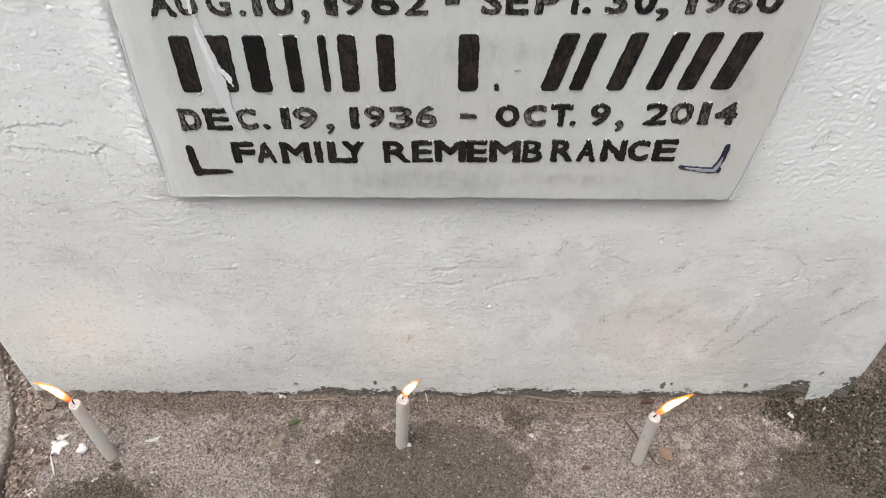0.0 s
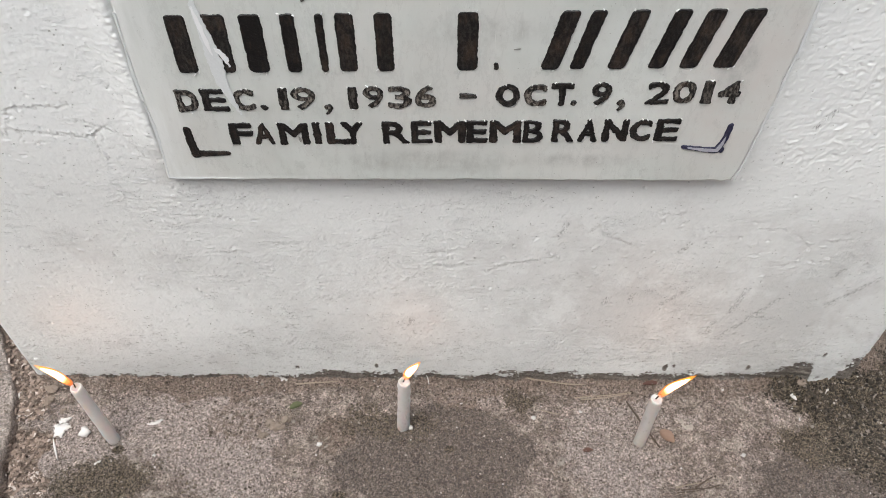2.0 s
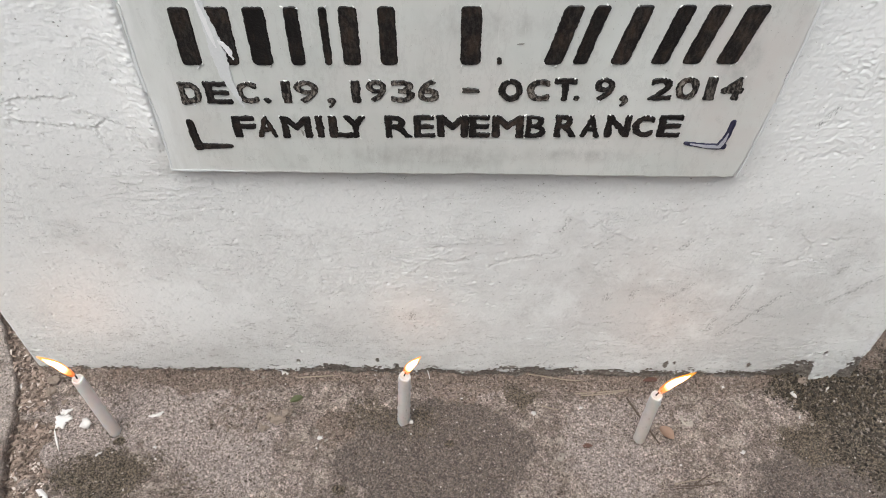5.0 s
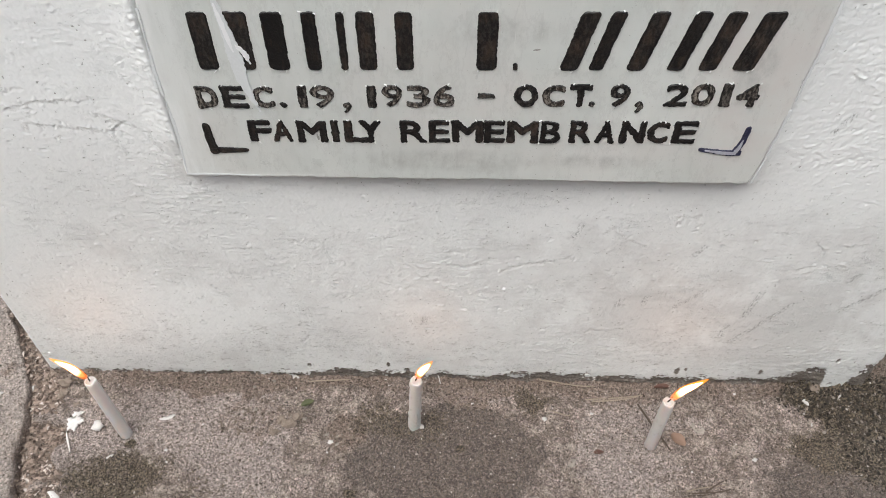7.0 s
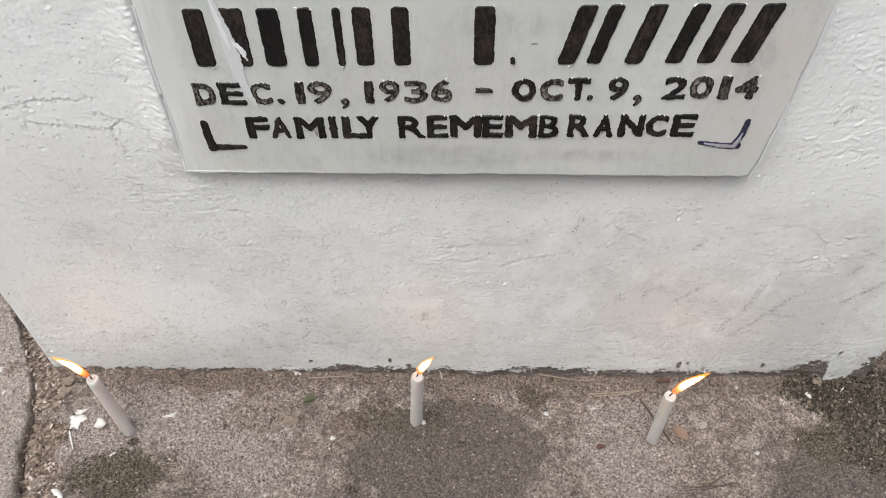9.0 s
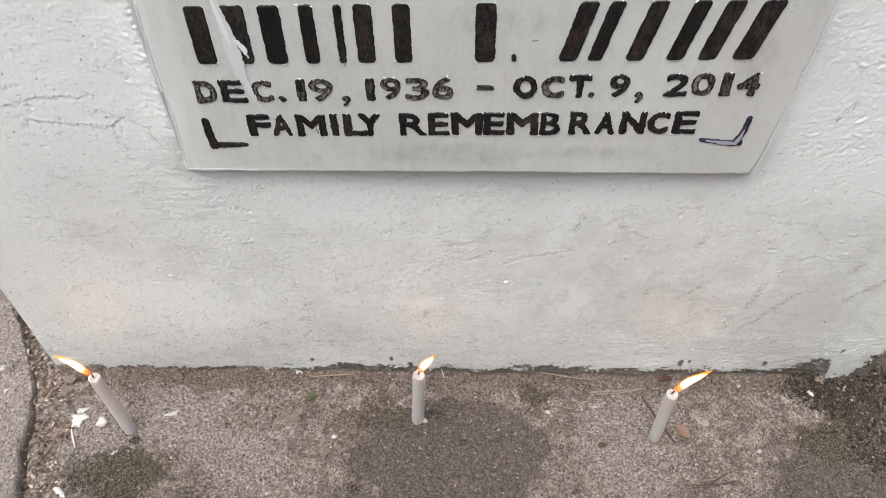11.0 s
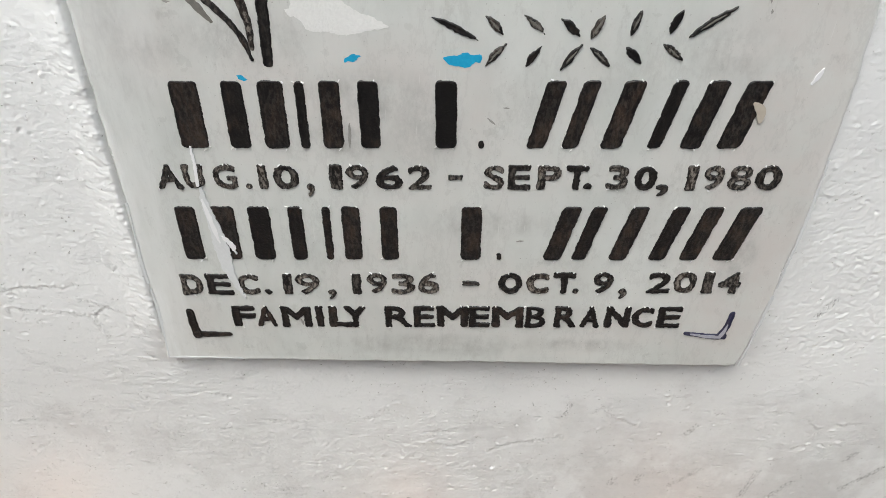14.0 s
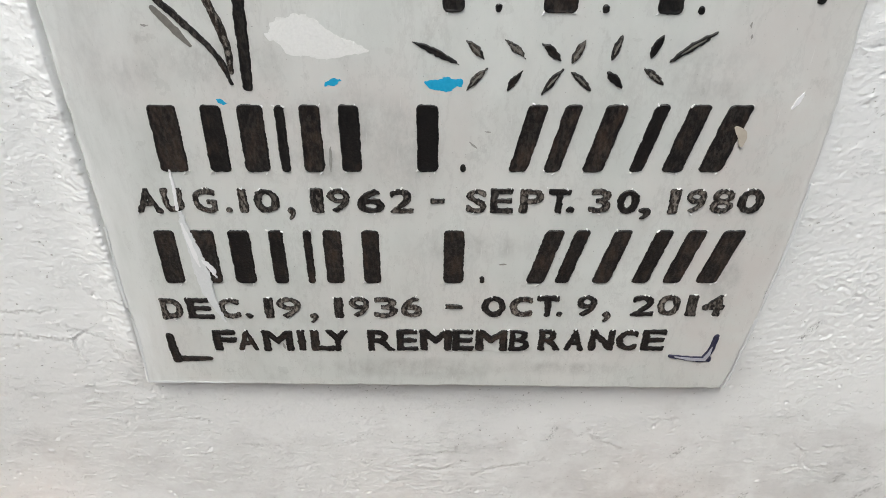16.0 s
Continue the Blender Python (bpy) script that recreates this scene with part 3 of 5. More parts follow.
# short low crests, mostly level
rng = np.random.default_rng(77)
for _ in range(300):
    ax, az, long = rng.uniform(-0.48, 0.47), rng.uniform(0.03, 0.70), rng.uniform(0.004, 0.018) * (1 + (rng.random() < 0.08))
    lean = rng.normal(0, 0.16) if rng.random() < 0.85 else rng.normal(0, 1.0)
    bx, bz = ax + long * math.cos(lean), az + long * math.sin(lean)
    i0, i1 = np.searchsorted(uz, (min(az, bz) - 0.008, max(az, bz) + 0.008))
    j0, j1 = np.searchsorted(WX[0], (min(ax, bx) - 0.008, max(ax, bx) + 0.008))
    cut = slice(i0, i1), slice(j0, j1)
    d, t = segment(WX[cut] + 0.0008 * wander[1][cut], WZ[cut] + 0.0009 * wander[0][cut] + 0.0004 * chips[cut], ax, az, bx, bz)
    relief[cut] += rng.uniform(0.0002, 0.0006) * (np.exp(-(d / 0.0010) ** 2) - 0.5 * np.exp(-((d - 0.0019) / 0.0012) ** 2)) * np.sin(np.pi * np.clip(t, 0.04, 0.96))
# crumbs of sand under the paint, and small pocks where they fell out
for k in range(1500):
    cx, cz, r = rng.uniform(-0.49, 0.49), 0.02 + 0.68 * rng.random() ** 1.2, 0.0009 + 0.0013 * rng.random() ** 2.5
    high = (0.00070 if k % 5 < 3 else -0.0009) * rng.uniform(0.4, 1.0) * min(1.0, r / 0.0014)
    i0, i1 = np.searchsorted(uz, (cz - 0.006, cz + 0.006))
    j0, j1 = np.searchsorted(WX[0], (cx - 0.008, cx + 0.008))
    cut = slice(i0, i1), slice(j0, j1)
    d = np.hypot((WX[cut] - cx) / rng.uniform(1.0, 2.2), WZ[cut] - cz + rng.normal(0, 0.25) * (WX[cut] - cx)) + 0.0004 * wander[0][cut]
    relief[cut] += high * (1 - ramp(d, 0.5 * r, 1.05 * r))
# the lowest courses were trowelled more roughly
relief *= 1 + 0.18 * (1 - ramp(WZ, 0.14, 0.26))
scuff = np.zeros_like(WX)
SCUFFS = ((0.3260, 0.1820, 0.3180, 0.1370), (0.2690, 0.1820, 0.2410, 0.1490), (0.3060, 0.1230, 0.3020, 0.0990), (0.3640, 0.1670, 0.3150, 0.0890), (0.4560, 0.2030, 0.4160, 0.1560), (0.1260, 0.2790, 0.1210, 0.2590),
          (0.2510, 0.2510, 0.2430, 0.2360), (0.2100, 0.1670, 0.2070, 0.1510), (0.1840, 0.1620, 0.1800, 0.1490), (0.3310, 0.4180, 0.3210, 0.3980), (0.4140, 0.2180, 0.4060, 0.2030), (-0.0290, 0.1260, -0.0310, 0.1130))
for ax, az, bx, bz in SCUFFS:
    d, t = segment(WX, WZ, ax, az, bx, bz)
    mark = 0.40 * (1 - ramp(d + 0.0008 * chips, 0.0004, 0.0050)) * ramp(wander[0], -0.8, 0.4)
    for off in (-0.0026, -0.0004, 0.0021):
        e, t = segment(WX - off + 0.0004 * wander[0], WZ, ax, az, bx, bz)
        mark = np.maximum(mark, (1 - ramp(e, 0.0004, 0.0013)) * ramp(wander[1], -1.0, 0.2))
    scuff = np.maximum(scuff, mark)
    relief -= 0.00025 * mark
# greyish stains, plus shade painted as blotches to dim the lower front
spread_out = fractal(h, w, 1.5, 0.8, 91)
grime_shade = np.clip(np.maximum.reduce((ellipse(WX, WZ, 0.20, 0.150, 0.10, 0.055, 0.35 * spread_out, 0.7), 1.0 * ellipse(WX, WZ, 0.35, 0.125, 0.14, 0.090, 0.30 * spread_out, 0.7), 0.6 * ellipse(WX, WZ, 0.13, 0.200, 0.16, 0.060, 0.40 * spread_out, 0.8),
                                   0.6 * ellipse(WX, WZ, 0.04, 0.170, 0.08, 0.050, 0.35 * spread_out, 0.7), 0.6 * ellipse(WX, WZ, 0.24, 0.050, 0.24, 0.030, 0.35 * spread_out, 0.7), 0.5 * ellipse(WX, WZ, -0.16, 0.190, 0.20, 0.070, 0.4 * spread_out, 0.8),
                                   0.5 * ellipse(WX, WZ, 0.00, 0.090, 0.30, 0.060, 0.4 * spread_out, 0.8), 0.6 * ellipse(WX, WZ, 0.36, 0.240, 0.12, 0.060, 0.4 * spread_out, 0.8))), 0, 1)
# grainy fresh plaster beside the plaque
fresh = ramp(WZ, 0.32, 0.37) * (1 - 0.6 * ramp(WZ, 0.46, 0.54)) * np.exp(-((WX - 0.35) / 0.09) ** 2)
relief += fresh * (0.00017 * crust_field(h, w, FINE, 0.012, 0.0022, 0.7, 1.0, 93) - 0.00022 * coat)
# plaster built up against the sides of the plaque
rise = ramp(WZ, 0.325, 0.40) * (1 + 0.03 * np.clip(rag[2], -1.5, 1.5))
relief += rise * (0.0112 * np.exp(-(np.clip(-0.236 - WX, 0, 1) / 0.018) ** 2) * (1 - ramp(WX, -0.236, -0.231)) + 0.0045 * np.exp(-(np.clip(WX - 0.272, 0, 1) / 0.030) ** 2) * (WX > 0.2))
relief = relief * (1 - 0.5 * bare) - bare * (0.0014 + 0.0005 * chips + 0.0009 * field(h, w, 2.5, 16, 44))
places = np.stack((WX + relief * nx_, np.broadcast_to(uy, WX.shape) + relief * ny_, WZ), -1)
sheet("body", places, PAINT, {"bare": bare, "scuff": scuff, "nook": np.clip(nook, 0, 1), "grime_shade": grime_shade, "rough": np.clip((0.25 + 0.55 * patchy + 0.5 * ramp(field(h, w, 18, 23, 81), 0.2, 1.5)) * (1 - 0.4 * ramp(WZ, 0.30, 0.42)) - 0.25 * fresh + 0.6 * (1 - ramp(WZ, 0.02, 0.11)), 0, 1.5)}, closed=True, parent=tomb)
bm = bmesh.new()
bmesh.ops.create_cube(bm, size=1.0)
bm.transform(Matrix.Translation(((LEFT + RIGHT) / 2, DEPTH / 2, TOP + 0.015)) @ Matrix.Diagonal((RIGHT - LEFT + 0.03, DEPTH + 0.03, 0.03, 1)))
bmesh.ops.bevel(bm, geom=bm.edges[:], offset=0.006, segments=3, affect="EDGES")
part("cap_slab", bm, PAINT, tomb)

# ---- unseen block added behind the camera, cutting low sky light on the tomb ----
bm = bmesh.new()
bmesh.ops.create_cube(bm, size=1.0)
bm.transform(Matrix.Translation((0.3, -1.22, 0.60)) @ Matrix.Diagonal((9, 0.3, 1.26, 1)))
tagged(part("sky_blocker", bm, BLOCKER_GREY, smooth=False), "plain grey concrete block added out of view to cut the low sky", "wall", kind="structure")

# ---- plaque ----
FACE = -0.012
plaque = thing("memorial_plaque", (0, FACE, 0.347), "grey marble memorial plaque with black painted engraved lettering", "plaque")
PLAQUE_TOP = 0.82
pz = np.concatenate(([0.0, 0.0, 0.0006, 0.0018], np.arange(0.0035, PLAQUE_TOP - 0.347, 0.002)))
pv = np.concatenate(([0.0, 0.0, 0.0012, 0.0035], np.linspace(0.007, 0.993, 240), [0.9965, 0.9988, 1.0, 1.0]))
PV, PZ = np.meshgrid(pv, pz)
ph, pw = PV.shape
zz = PZ + 0.347
chew = 0.0003 * field(ph, pw, 3, 6, 31)
xl = 0.0004 * fractal(ph, pw, 1.0, 0.05, 35) + np.interp(zz, (0.347, 0.40, 0.47, 0.52, 0.70), (-0.2365, -0.2335, -0.2345, -0.232, -0.2305)) + chew
xr = np.interp(zz, (0.347, 0.37, 0.43, 0.51, 0.62, 0.70), (0.2615, 0.266, 0.272, 0.277, 0.277, 0.273)) + chew
PX = xl + (xr - xl) * PV
edge = np.minimum.reduce((PZ, (PX - xl), (xr - PX)))
rim = ramp(edge, 0.0, 0.0018)
PY = -0.002 * rim + 0.002 + 0.00012 * field(ph, pw, 20, 20, 32) * rim
PY[0, :] = 0.016
PY[:, 0] = PY[:, -1] = 0.016
zz = zz + (1 - rim) * 0.0 + 0.0007 * np.interp(PV, np.linspace(0, 1, 110), np.random.default_rng(5).standard_normal(110)) * (PZ < 0.004)
smear = np.clip(field(ph, pw, 30, 8, 33), -1.2, 1.2)
over = np.maximum.reduce((0.95 * (1 - ramp(PX - xl, 0.004 + 0.004 * smear, 0.012 + 0.006 * smear)),
                          0.45 * (1 - ramp(PX - xl, 0.020 + 0.008 * smear, 0.032 + 0.010 * smear)),
                          0.28 * (1 - ramp(PX + 0.18 * (0.60 - zz) + 0.010 * smear, -0.195, -0.170)) * ramp(zz, 0.46, 0.60),
                          0.45 * (1 - ramp(xr - PX, 0.001, 0.006 + 0.002 * smear)), 0.8 * (1 - ramp(PZ, 0.003, 0.007)) * (PV < 0.25)))
blur = np.clip(field(ph, pw, 26, 22, 37), -1.5, 1.5)
tinge = np.maximum.reduce((0.8 * ellipse(PX, zz, 0.235, 0.56, 0.05, 0.16, 0.2 * blur, 0.6), 0.6 * ellipse(PX, zz, -0.03, 0.60, 0.10, 0.05, 0.25 * blur, 0.7), 0.5 * ellipse(PX, zz, -0.19, 0.655, 0.035, 0.05, 0.3 * blur, 0.7),
                           0.4 * ellipse(PX, zz, 0.05, 0.45, 0.12, 0.03, 0.3 * blur, 0.7), 0.35 * ellipse(PX, zz, 0.06, 0.40, 0.16, 0.02, 0.3 * blur, 0.7)))
# grey clouds rubbed into the stone
CLOUDS = ((-0.205, 0.660, 0.010, 0.030), (-0.190, 0.640, 0.022, 0.010), (-0.030, 0.605, 0.030, 0.016), (-0.005, 0.585, 0.020, 0.020), (-0.060, 0.575, 0.016, 0.014), (0.235, 0.470, 0.008, 0.018),
          (-0.010, 0.370, 0.050, 0.008), (0.120, 0.372, 0.030, 0.006), (-0.120, 0.400, 0.010, 0.008), (0.060, 0.500, 0.040, 0.012), (-0.130, 0.650, 0.030, 0.012), (0.190, 0.640, 0.030, 0.020))
soot = np.maximum.reduce([ellipse(PX, zz, cx, cz, rx, rz, 0.35 * blur, 0.8) for cx, cz, rx, rz in CLOUDS])
sheet("slab", np.stack((PX, PY, zz - 0.347), -1), MARBLE, {"overpaint": np.clip(over, 0, 1), "stain": np.clip(tinge, 0, 1), "soot": np.clip(soot, 0, 1)}, parent=plaque)


def to_plaque(bm):
    bm.transform(Matrix.Translation((0, 0, -0.347)))
    return bm


def rough_flat(points, lift=0.0006, wob=0.0004, seed=0.0, fine_edge=0.002):
    """A thin raised shape from its outline in (x, z) on the plaque's face, with an uneven edge."""
    ring = []
    for (ax, az), (bx, bz) in zip(points, points[1:] + points[:1]):
        n = max(1, int(math.hypot(bx - ax, bz - az) / fine_edge))
        ring += [(ax + (bx - ax) * i / n, az + (bz - az) * i / n) for i in range(n)]
    bm = bmesh.new()
    out = []
    for x, z in ring:
        v = noise.noise_vector((x * 260, seed, z * 260)) + 0.6 * noise.noise_vector((x * 700, seed, z * 700))
        out.append((x + wob * v.x, z + wob * v.z))
    low = [bm.verts.new((x, 0.0004, z)) for x, z in out]
    top = [bm.verts.new((x, -lift, z)) for x, z in out]
    bm.faces.new(top)
    for a, b, c, d in zip(low, low[1:] + low[:1], top[1:] + top[:1], top):
        bm.faces.new((a, b, c, d))
    bm.normal_update()
    bmesh.ops.triangulate(bm, faces=[f for f in bm.faces if len(f.verts) > 4])
    bmesh.ops.recalc_face_normals(bm, faces=bm.faces[:])
    return to_plaque(bm)


def carve(name, edges, material, seed, grow=0.0, rough=0.0004, label=""):
    """A painted cut in the stone from its outline edges (ax, az, bx, bz): raised lip, hollow middle, uneven edge."""
    cell = 0.00055
    x = np.arange(edges[:, ::2].min() - grow - 0.0016, edges[:, ::2].max() + grow + 0.0016, cell)
    z = np.arange(edges[:, 1::2].min() - grow - 0.0016, edges[:, 1::2].max() + grow + 0.0016, cell)
    gx_, gz_ = np.meshgrid(x, z)
    away, crossings = np.full(gx_.shape, 9.0), np.zeros(gx_.shape, int)
    for ax, az, bx, bz in edges:
        if abs(ax - bx) + abs(az - bz) < 1e-7:
            continue
        away = np.minimum(away, segment(gx_, gz_, ax, az, bx, bz)[0])
        if az != bz:
            crossings += ((az > gz_) != (bz > gz_)) & (gx_ < ax + (bx - ax) * (gz_ - az) / (bz - az))
    k = int(abs(seed) * 1000) % 100000
    ny, nx = gx_.shape
    s_ = np.where(crossings % 2 == 1, away, -away) + grow + rough * (0.65 * field(ny, nx, 5, 5, k) + 0.5 * field(ny, nx, 1.6, 1.6, k + 1))
    dz, dx = np.gradient(s_, cell)
    steep = np.maximum(np.hypot(dx, dz), 0.3)
    out = np.clip(-s_, 0, cell) / steep
    px_, pz_ = gx_ + out * dx / steep, gz_ + out * dz / steep
    deep = np.clip(s_, 0, None)
    py_ = 0.0003 - 0.0012 * ramp(deep, 0, 0.0008) + 0.0005 * ramp(deep, 0.0007, 0.0026) + 0.00006 * field(ny, nx, 8, 2, k + 2) - 0.00002 * (k % 7)
    inside = s_ > 0
    i = np.arange(ny * nx).reshape(ny, nx)
    quads = np.stack((i[:-1, :-1], i[:-1, 1:], i[1:, 1:], i[1:, :-1]), -1).reshape(-1, 4)
    quads = quads[inside.ravel()[quads].any(1)]
    used, index = np.unique(quads, return_inverse=True)
    me = bpy.data.meshes.new(name)
    me.from_pydata(np.stack((px_, py_, pz_ - 0.347), -1).reshape(-1, 3)[used].tolist(), [], index.reshape(-1, 4).tolist())
    me.polygons.foreach_set("use_smooth", np.ones(len(quads), bool))
    me.attributes.new("deep", "FLOAT", "POINT").data.foreach_set("value", np.clip(deep / 0.0022, 0, 1).ravel()[used].astype(np.float32))
    me.materials.append(material)
    ob = new(name, me)
    ob.parent = plaque
    return tagged(ob, label)


def ring_edges(points):
    p = np.array(points)
    return np.hstack((p, np.roll(p, -1, 0)))


shapes = {}


def glyph_edges(char):
    """Outline of a letter of the built-in font, in a unit box."""
    if char not in shapes:
        cu = bpy.data.curves.new("glyph", "FONT")
        cu.body, cu.resolution_u = char, 4
        ob = new("glyph", cu)
        me = bpy.data.meshes.new_from_object(ob.evaluated_get(bpy.context.evaluated_depsgraph_get()))
        bpy.data.objects.remove(ob)
        bm = bmesh.new()
        bm.from_mesh(me)
        bpy.data.meshes.remove(me)
        bmesh.ops.remove_doubles(bm, verts=bm.verts[:], dist=0.0005)
        rim_ = np.array([[*e.verts[0].co[:2], *e.verts[1].co[:2]] for e in bm.edges if len(e.link_faces) == 1])
        bm.free()
        for a in (0, 1):
            low, high = rim_[:, a::2].min(), rim_[:, a::2].max()
            rim_[:, a::2] = (rim_[:, a::2] - low) / (high - low)
        shapes[char] = rim_
    return shapes[char].copy()


chisel = []


def nicks(edges, z0, z1, grow, seed):
    """Bright slips of the chisel past the head and foot of a letter."""
    rnd = random.Random(seed)
    ends = [(x, z) for x, z in edges[:, :2] if z < z0 + 0.06 * (z1 - z0) or z > z1 - 0.06 * (z1 - z0)]
    for x, z in rnd.sample(ends, min(2, len(ends))):
        up = 1 if z > (z0 + z1) / 2 else -1
        x, z = x + rnd.choice((-1, 1)) * grow * 0.8, z + up * grow * 0.7
        chisel.append([(x, z), (x + rnd.uniform(-0.0018, 0.0018), z + up * rnd.uniform(0.0006, 0.0018))])


def line(text, spans, z_left, z_right, tall, material):
    """A row of letters; spans are left and right ends in millimetres."""
    for i, char in enumerate(text):
        a, b = spans[2 * i] / 1000, spans[2 * i + 1] / 1000
        z = z_left + (z_right - z_left) * ((a + b) / 2 + 0.2) / 0.44
        z += 0.0006 * noise.noise((i * 1.7, tall * 900, 0))
        low, high = {".": (0.0, 0.26), ",": (-0.25, 0.25), "-": (0.40, 0.62)}.get(char, (0.0, 1.0))
        grow = 0.0007 if char in ".,-" else 0.0010 if char in "8B9" else 0.0013 if char in "R63G2SEA0" else 0.0017
        z0, z1 = z + low * tall + grow, z + high * tall - grow
        edges = glyph_edges(char)
        edges[:, ::2] = a + grow + (b - a - 2 * grow) * edges[:, ::2]
        edges[:, 1::2] = z0 + (z1 - z0) * edges[:, 1::2]
        carve("numeral" if char.isdigit() else "letter", edges, material, 3.7 * i + tall * 90, grow, 0.00036)
        if char not in ".,-":
            nicks(edges, z0, z1, grow, i)


# dates and closing words
line("AUG.10,1962-SEPT.30,1980", (-203, -185, -184, -168, -162, -144, -139, -134, -129, -122, -118, -99, -94, -88, -77, -67, -65, -48, -44, -23, -20, -2, 9, 20, 35, 50, 52, 69, 73, 91, 93, 110, 107, 114, 123, 139, 143, 159, 160, 169, 180, 188, 192, 207, 210, 227, 229, 248), 0.5290, 0.5340, 0.0215, WORN_INK)
line("DEC.19,1936-OCT.9,2014", (-207, -189, -186, -165, -161, -143, -140, -133, -124, -116, -114, -94, -88, -81, -68, -60, -56, -39, -36, -17, -15, 3, 21, 35, 50, 69, 72, 91, 93, 112, 109, 115, 125, 142, 147, 154, 169, 188, 189, 208, 212, 221, 225, 243), 0.4240, 0.4340, 0.0225, WORN_INK)
line("FAMILYREMEMBRANCE", (-171, -151, -151, -133, -130, -104, -101, -94, -90, -70, -77, -58, -43, -20, -19, -1, 0, 27, 27, 45, 46, 73, 74, 91, 98, 117, 120, 136, 140, 161, 162, 180, 183, 203), 0.3880, 0.3950, 0.0240, INK)



def bar(x0, x1, z0, z1, slant, material, seed):
    """A plain painted bar with rounded ends, in place of a letter."""
    m_, s, half, tall = (x0 + x1) / 2, slant * (z1 - z0) / 2, (x1 - x0) * (0.30 if slant else 0.36), z1 - z0
    turn_ = min(half, tall / 2, 0.0035)
    ring = []
    for cu, ct, start in ((1, 1, 0), (-1, 1, 90), (-1, -1, 180), (1, -1, 270)):
        for k in range(5):
            t = radians(start + 22.5 * k)
            z = (tall / 2 - turn_) * ct + turn_ * math.sin(t)
            ring.append((m_ + (half - turn_) * cu + turn_ * math.cos(t) + s * 2 * z / tall, (z0 + z1) / 2 + z))
    edges = ring_edges(ring)
    carve("bar", edges, material, seed + 11, 0.0, 0.00022)
    if tall > 0.02:
        nicks(edges, z0, z1, 0.0004, seed)


def bars(spans, z_left, z_right, tall, slant_from, slant):
    for i in range(0, len(spans), 2):
        a, b = spans[i] / 1000, spans[i + 1] / 1000
        z = z_left + (z_right - z_left) * ((a + b) / 2 + 0.2) / 0.44
        high = 0.14 if b - a < 0.0085 else 1.0
        bar(a, b, z, z + tall * high, slant if i >= slant_from and high == 1.0 else 0.0, INK, 0.7 * i)


bars((-183, -155, -147, -126, -123, -98, -96, -86, -81, -61, -55, -35, -3, 18, 29, 35, 64, 87, 89, 109, 115, 140, 149, 166, 170, 195, 195, 223), 0.5640, 0.5690, 0.0525, 16, 0.22)
bars((-200, -178, -174, -148, -145, -122, -114, -98, -87, -78, -74, -54, -45, -26, 16, 38, 46, 52, 84, 108, 107, 126, 135, 158, 166, 188, 189, 213, 214, 242), 0.4620, 0.4680, 0.0515, 18, 0.24)
for a, b, high in ((0.014, 0.033, 0.034), (0.048, 0.054, 0.006), (0.074, 0.103, 0.034), (0.113, 0.119, 0.006), (0.144, 0.166, 0.034), (0.171, 0.177, 0.006), (0.241, 0.249, 0.03)):
    bar(a, b, 0.681 if b < 0.2 else 0.688, 0.681 + high, 0.0, INK, 9 * a)


def brush(points, widths, material, name="stroke", seed=0.0, lift=0.0003, label="", wob=0.0005):
    """A painted stroke along points, with a width at each, smoothed and rounded at its ends."""
    ends = [points[0]] + list(points) + [points[-1]], [widths[0]] + list(widths) + [widths[-1]]
    fine_p, fine_w = [], []
    for i in range(1, len(points)):
        for k in range(6):
            t = k / 6
            c = (-0.5 * t + t * t - 0.5 * t ** 3, 1 - 2.5 * t * t + 1.5 * t ** 3, 0.5 * t + 2 * t * t - 1.5 * t ** 3, -0.5 * t * t + 0.5 * t ** 3)
            fine_p.append(tuple(sum(c[j] * ends[0][i - 1 + j][a] for j in range(4)) for a in (0, 1)))
            fine_w.append(max(0.0003, sum(c[j] * ends[1][i - 1 + j] for j in range(4))))
    points, widths = fine_p + [points[-1]], fine_w + [widths[-1]]
    for at, inner_at in ((0, 1), (-1, -2)):
        (px, pz), (qx, qz), wide = points[at], points[inner_at], widths[at]
        d = max(1e-6, math.hypot(px - qx, pz - qz))
        for grow, thin in ((0.28, 0.8), (0.42, 0.35)):
            tip = (px + (px - qx) / d * wide * grow, pz + (pz - qz) / d * wide * grow)
            points = [tip] + points if at == 0 else points + [tip]
            widths = [wide * thin] + widths if at == 0 else widths + [wide * thin]
    left, right = [], []
    for i, (x, z) in enumerate(points):
        ax, az = points[max(0, i - 1)]
        bx, bz = points[min(len(points) - 1, i + 1)]
        d = math.hypot(bx - ax, bz - az)
        ox, oz = -(bz - az) / d * widths[i] / 2, (bx - ax) / d * widths[i] / 2
        left.append((x + ox, z + oz))
        right.append((x - ox, z - oz))
    if material in (INK, LEAF_INK, BLUE_INK):
        return carve(name, ring_edges(left + right[::-1]), material, seed + 300 * lift, 0.0, 0.5 * wob, label)
    return part(name, rough_flat(left + right[::-1], lift, wob, seed, 0.0012), material, plaque, label, False)


for i, pts in enumerate(chisel):
    brush(pts, [0.0010, 0.0003], GLOSS_WHITE if i % 3 == 0 else ROUGH_STONE, "chisel_mark", i, 0.0008)
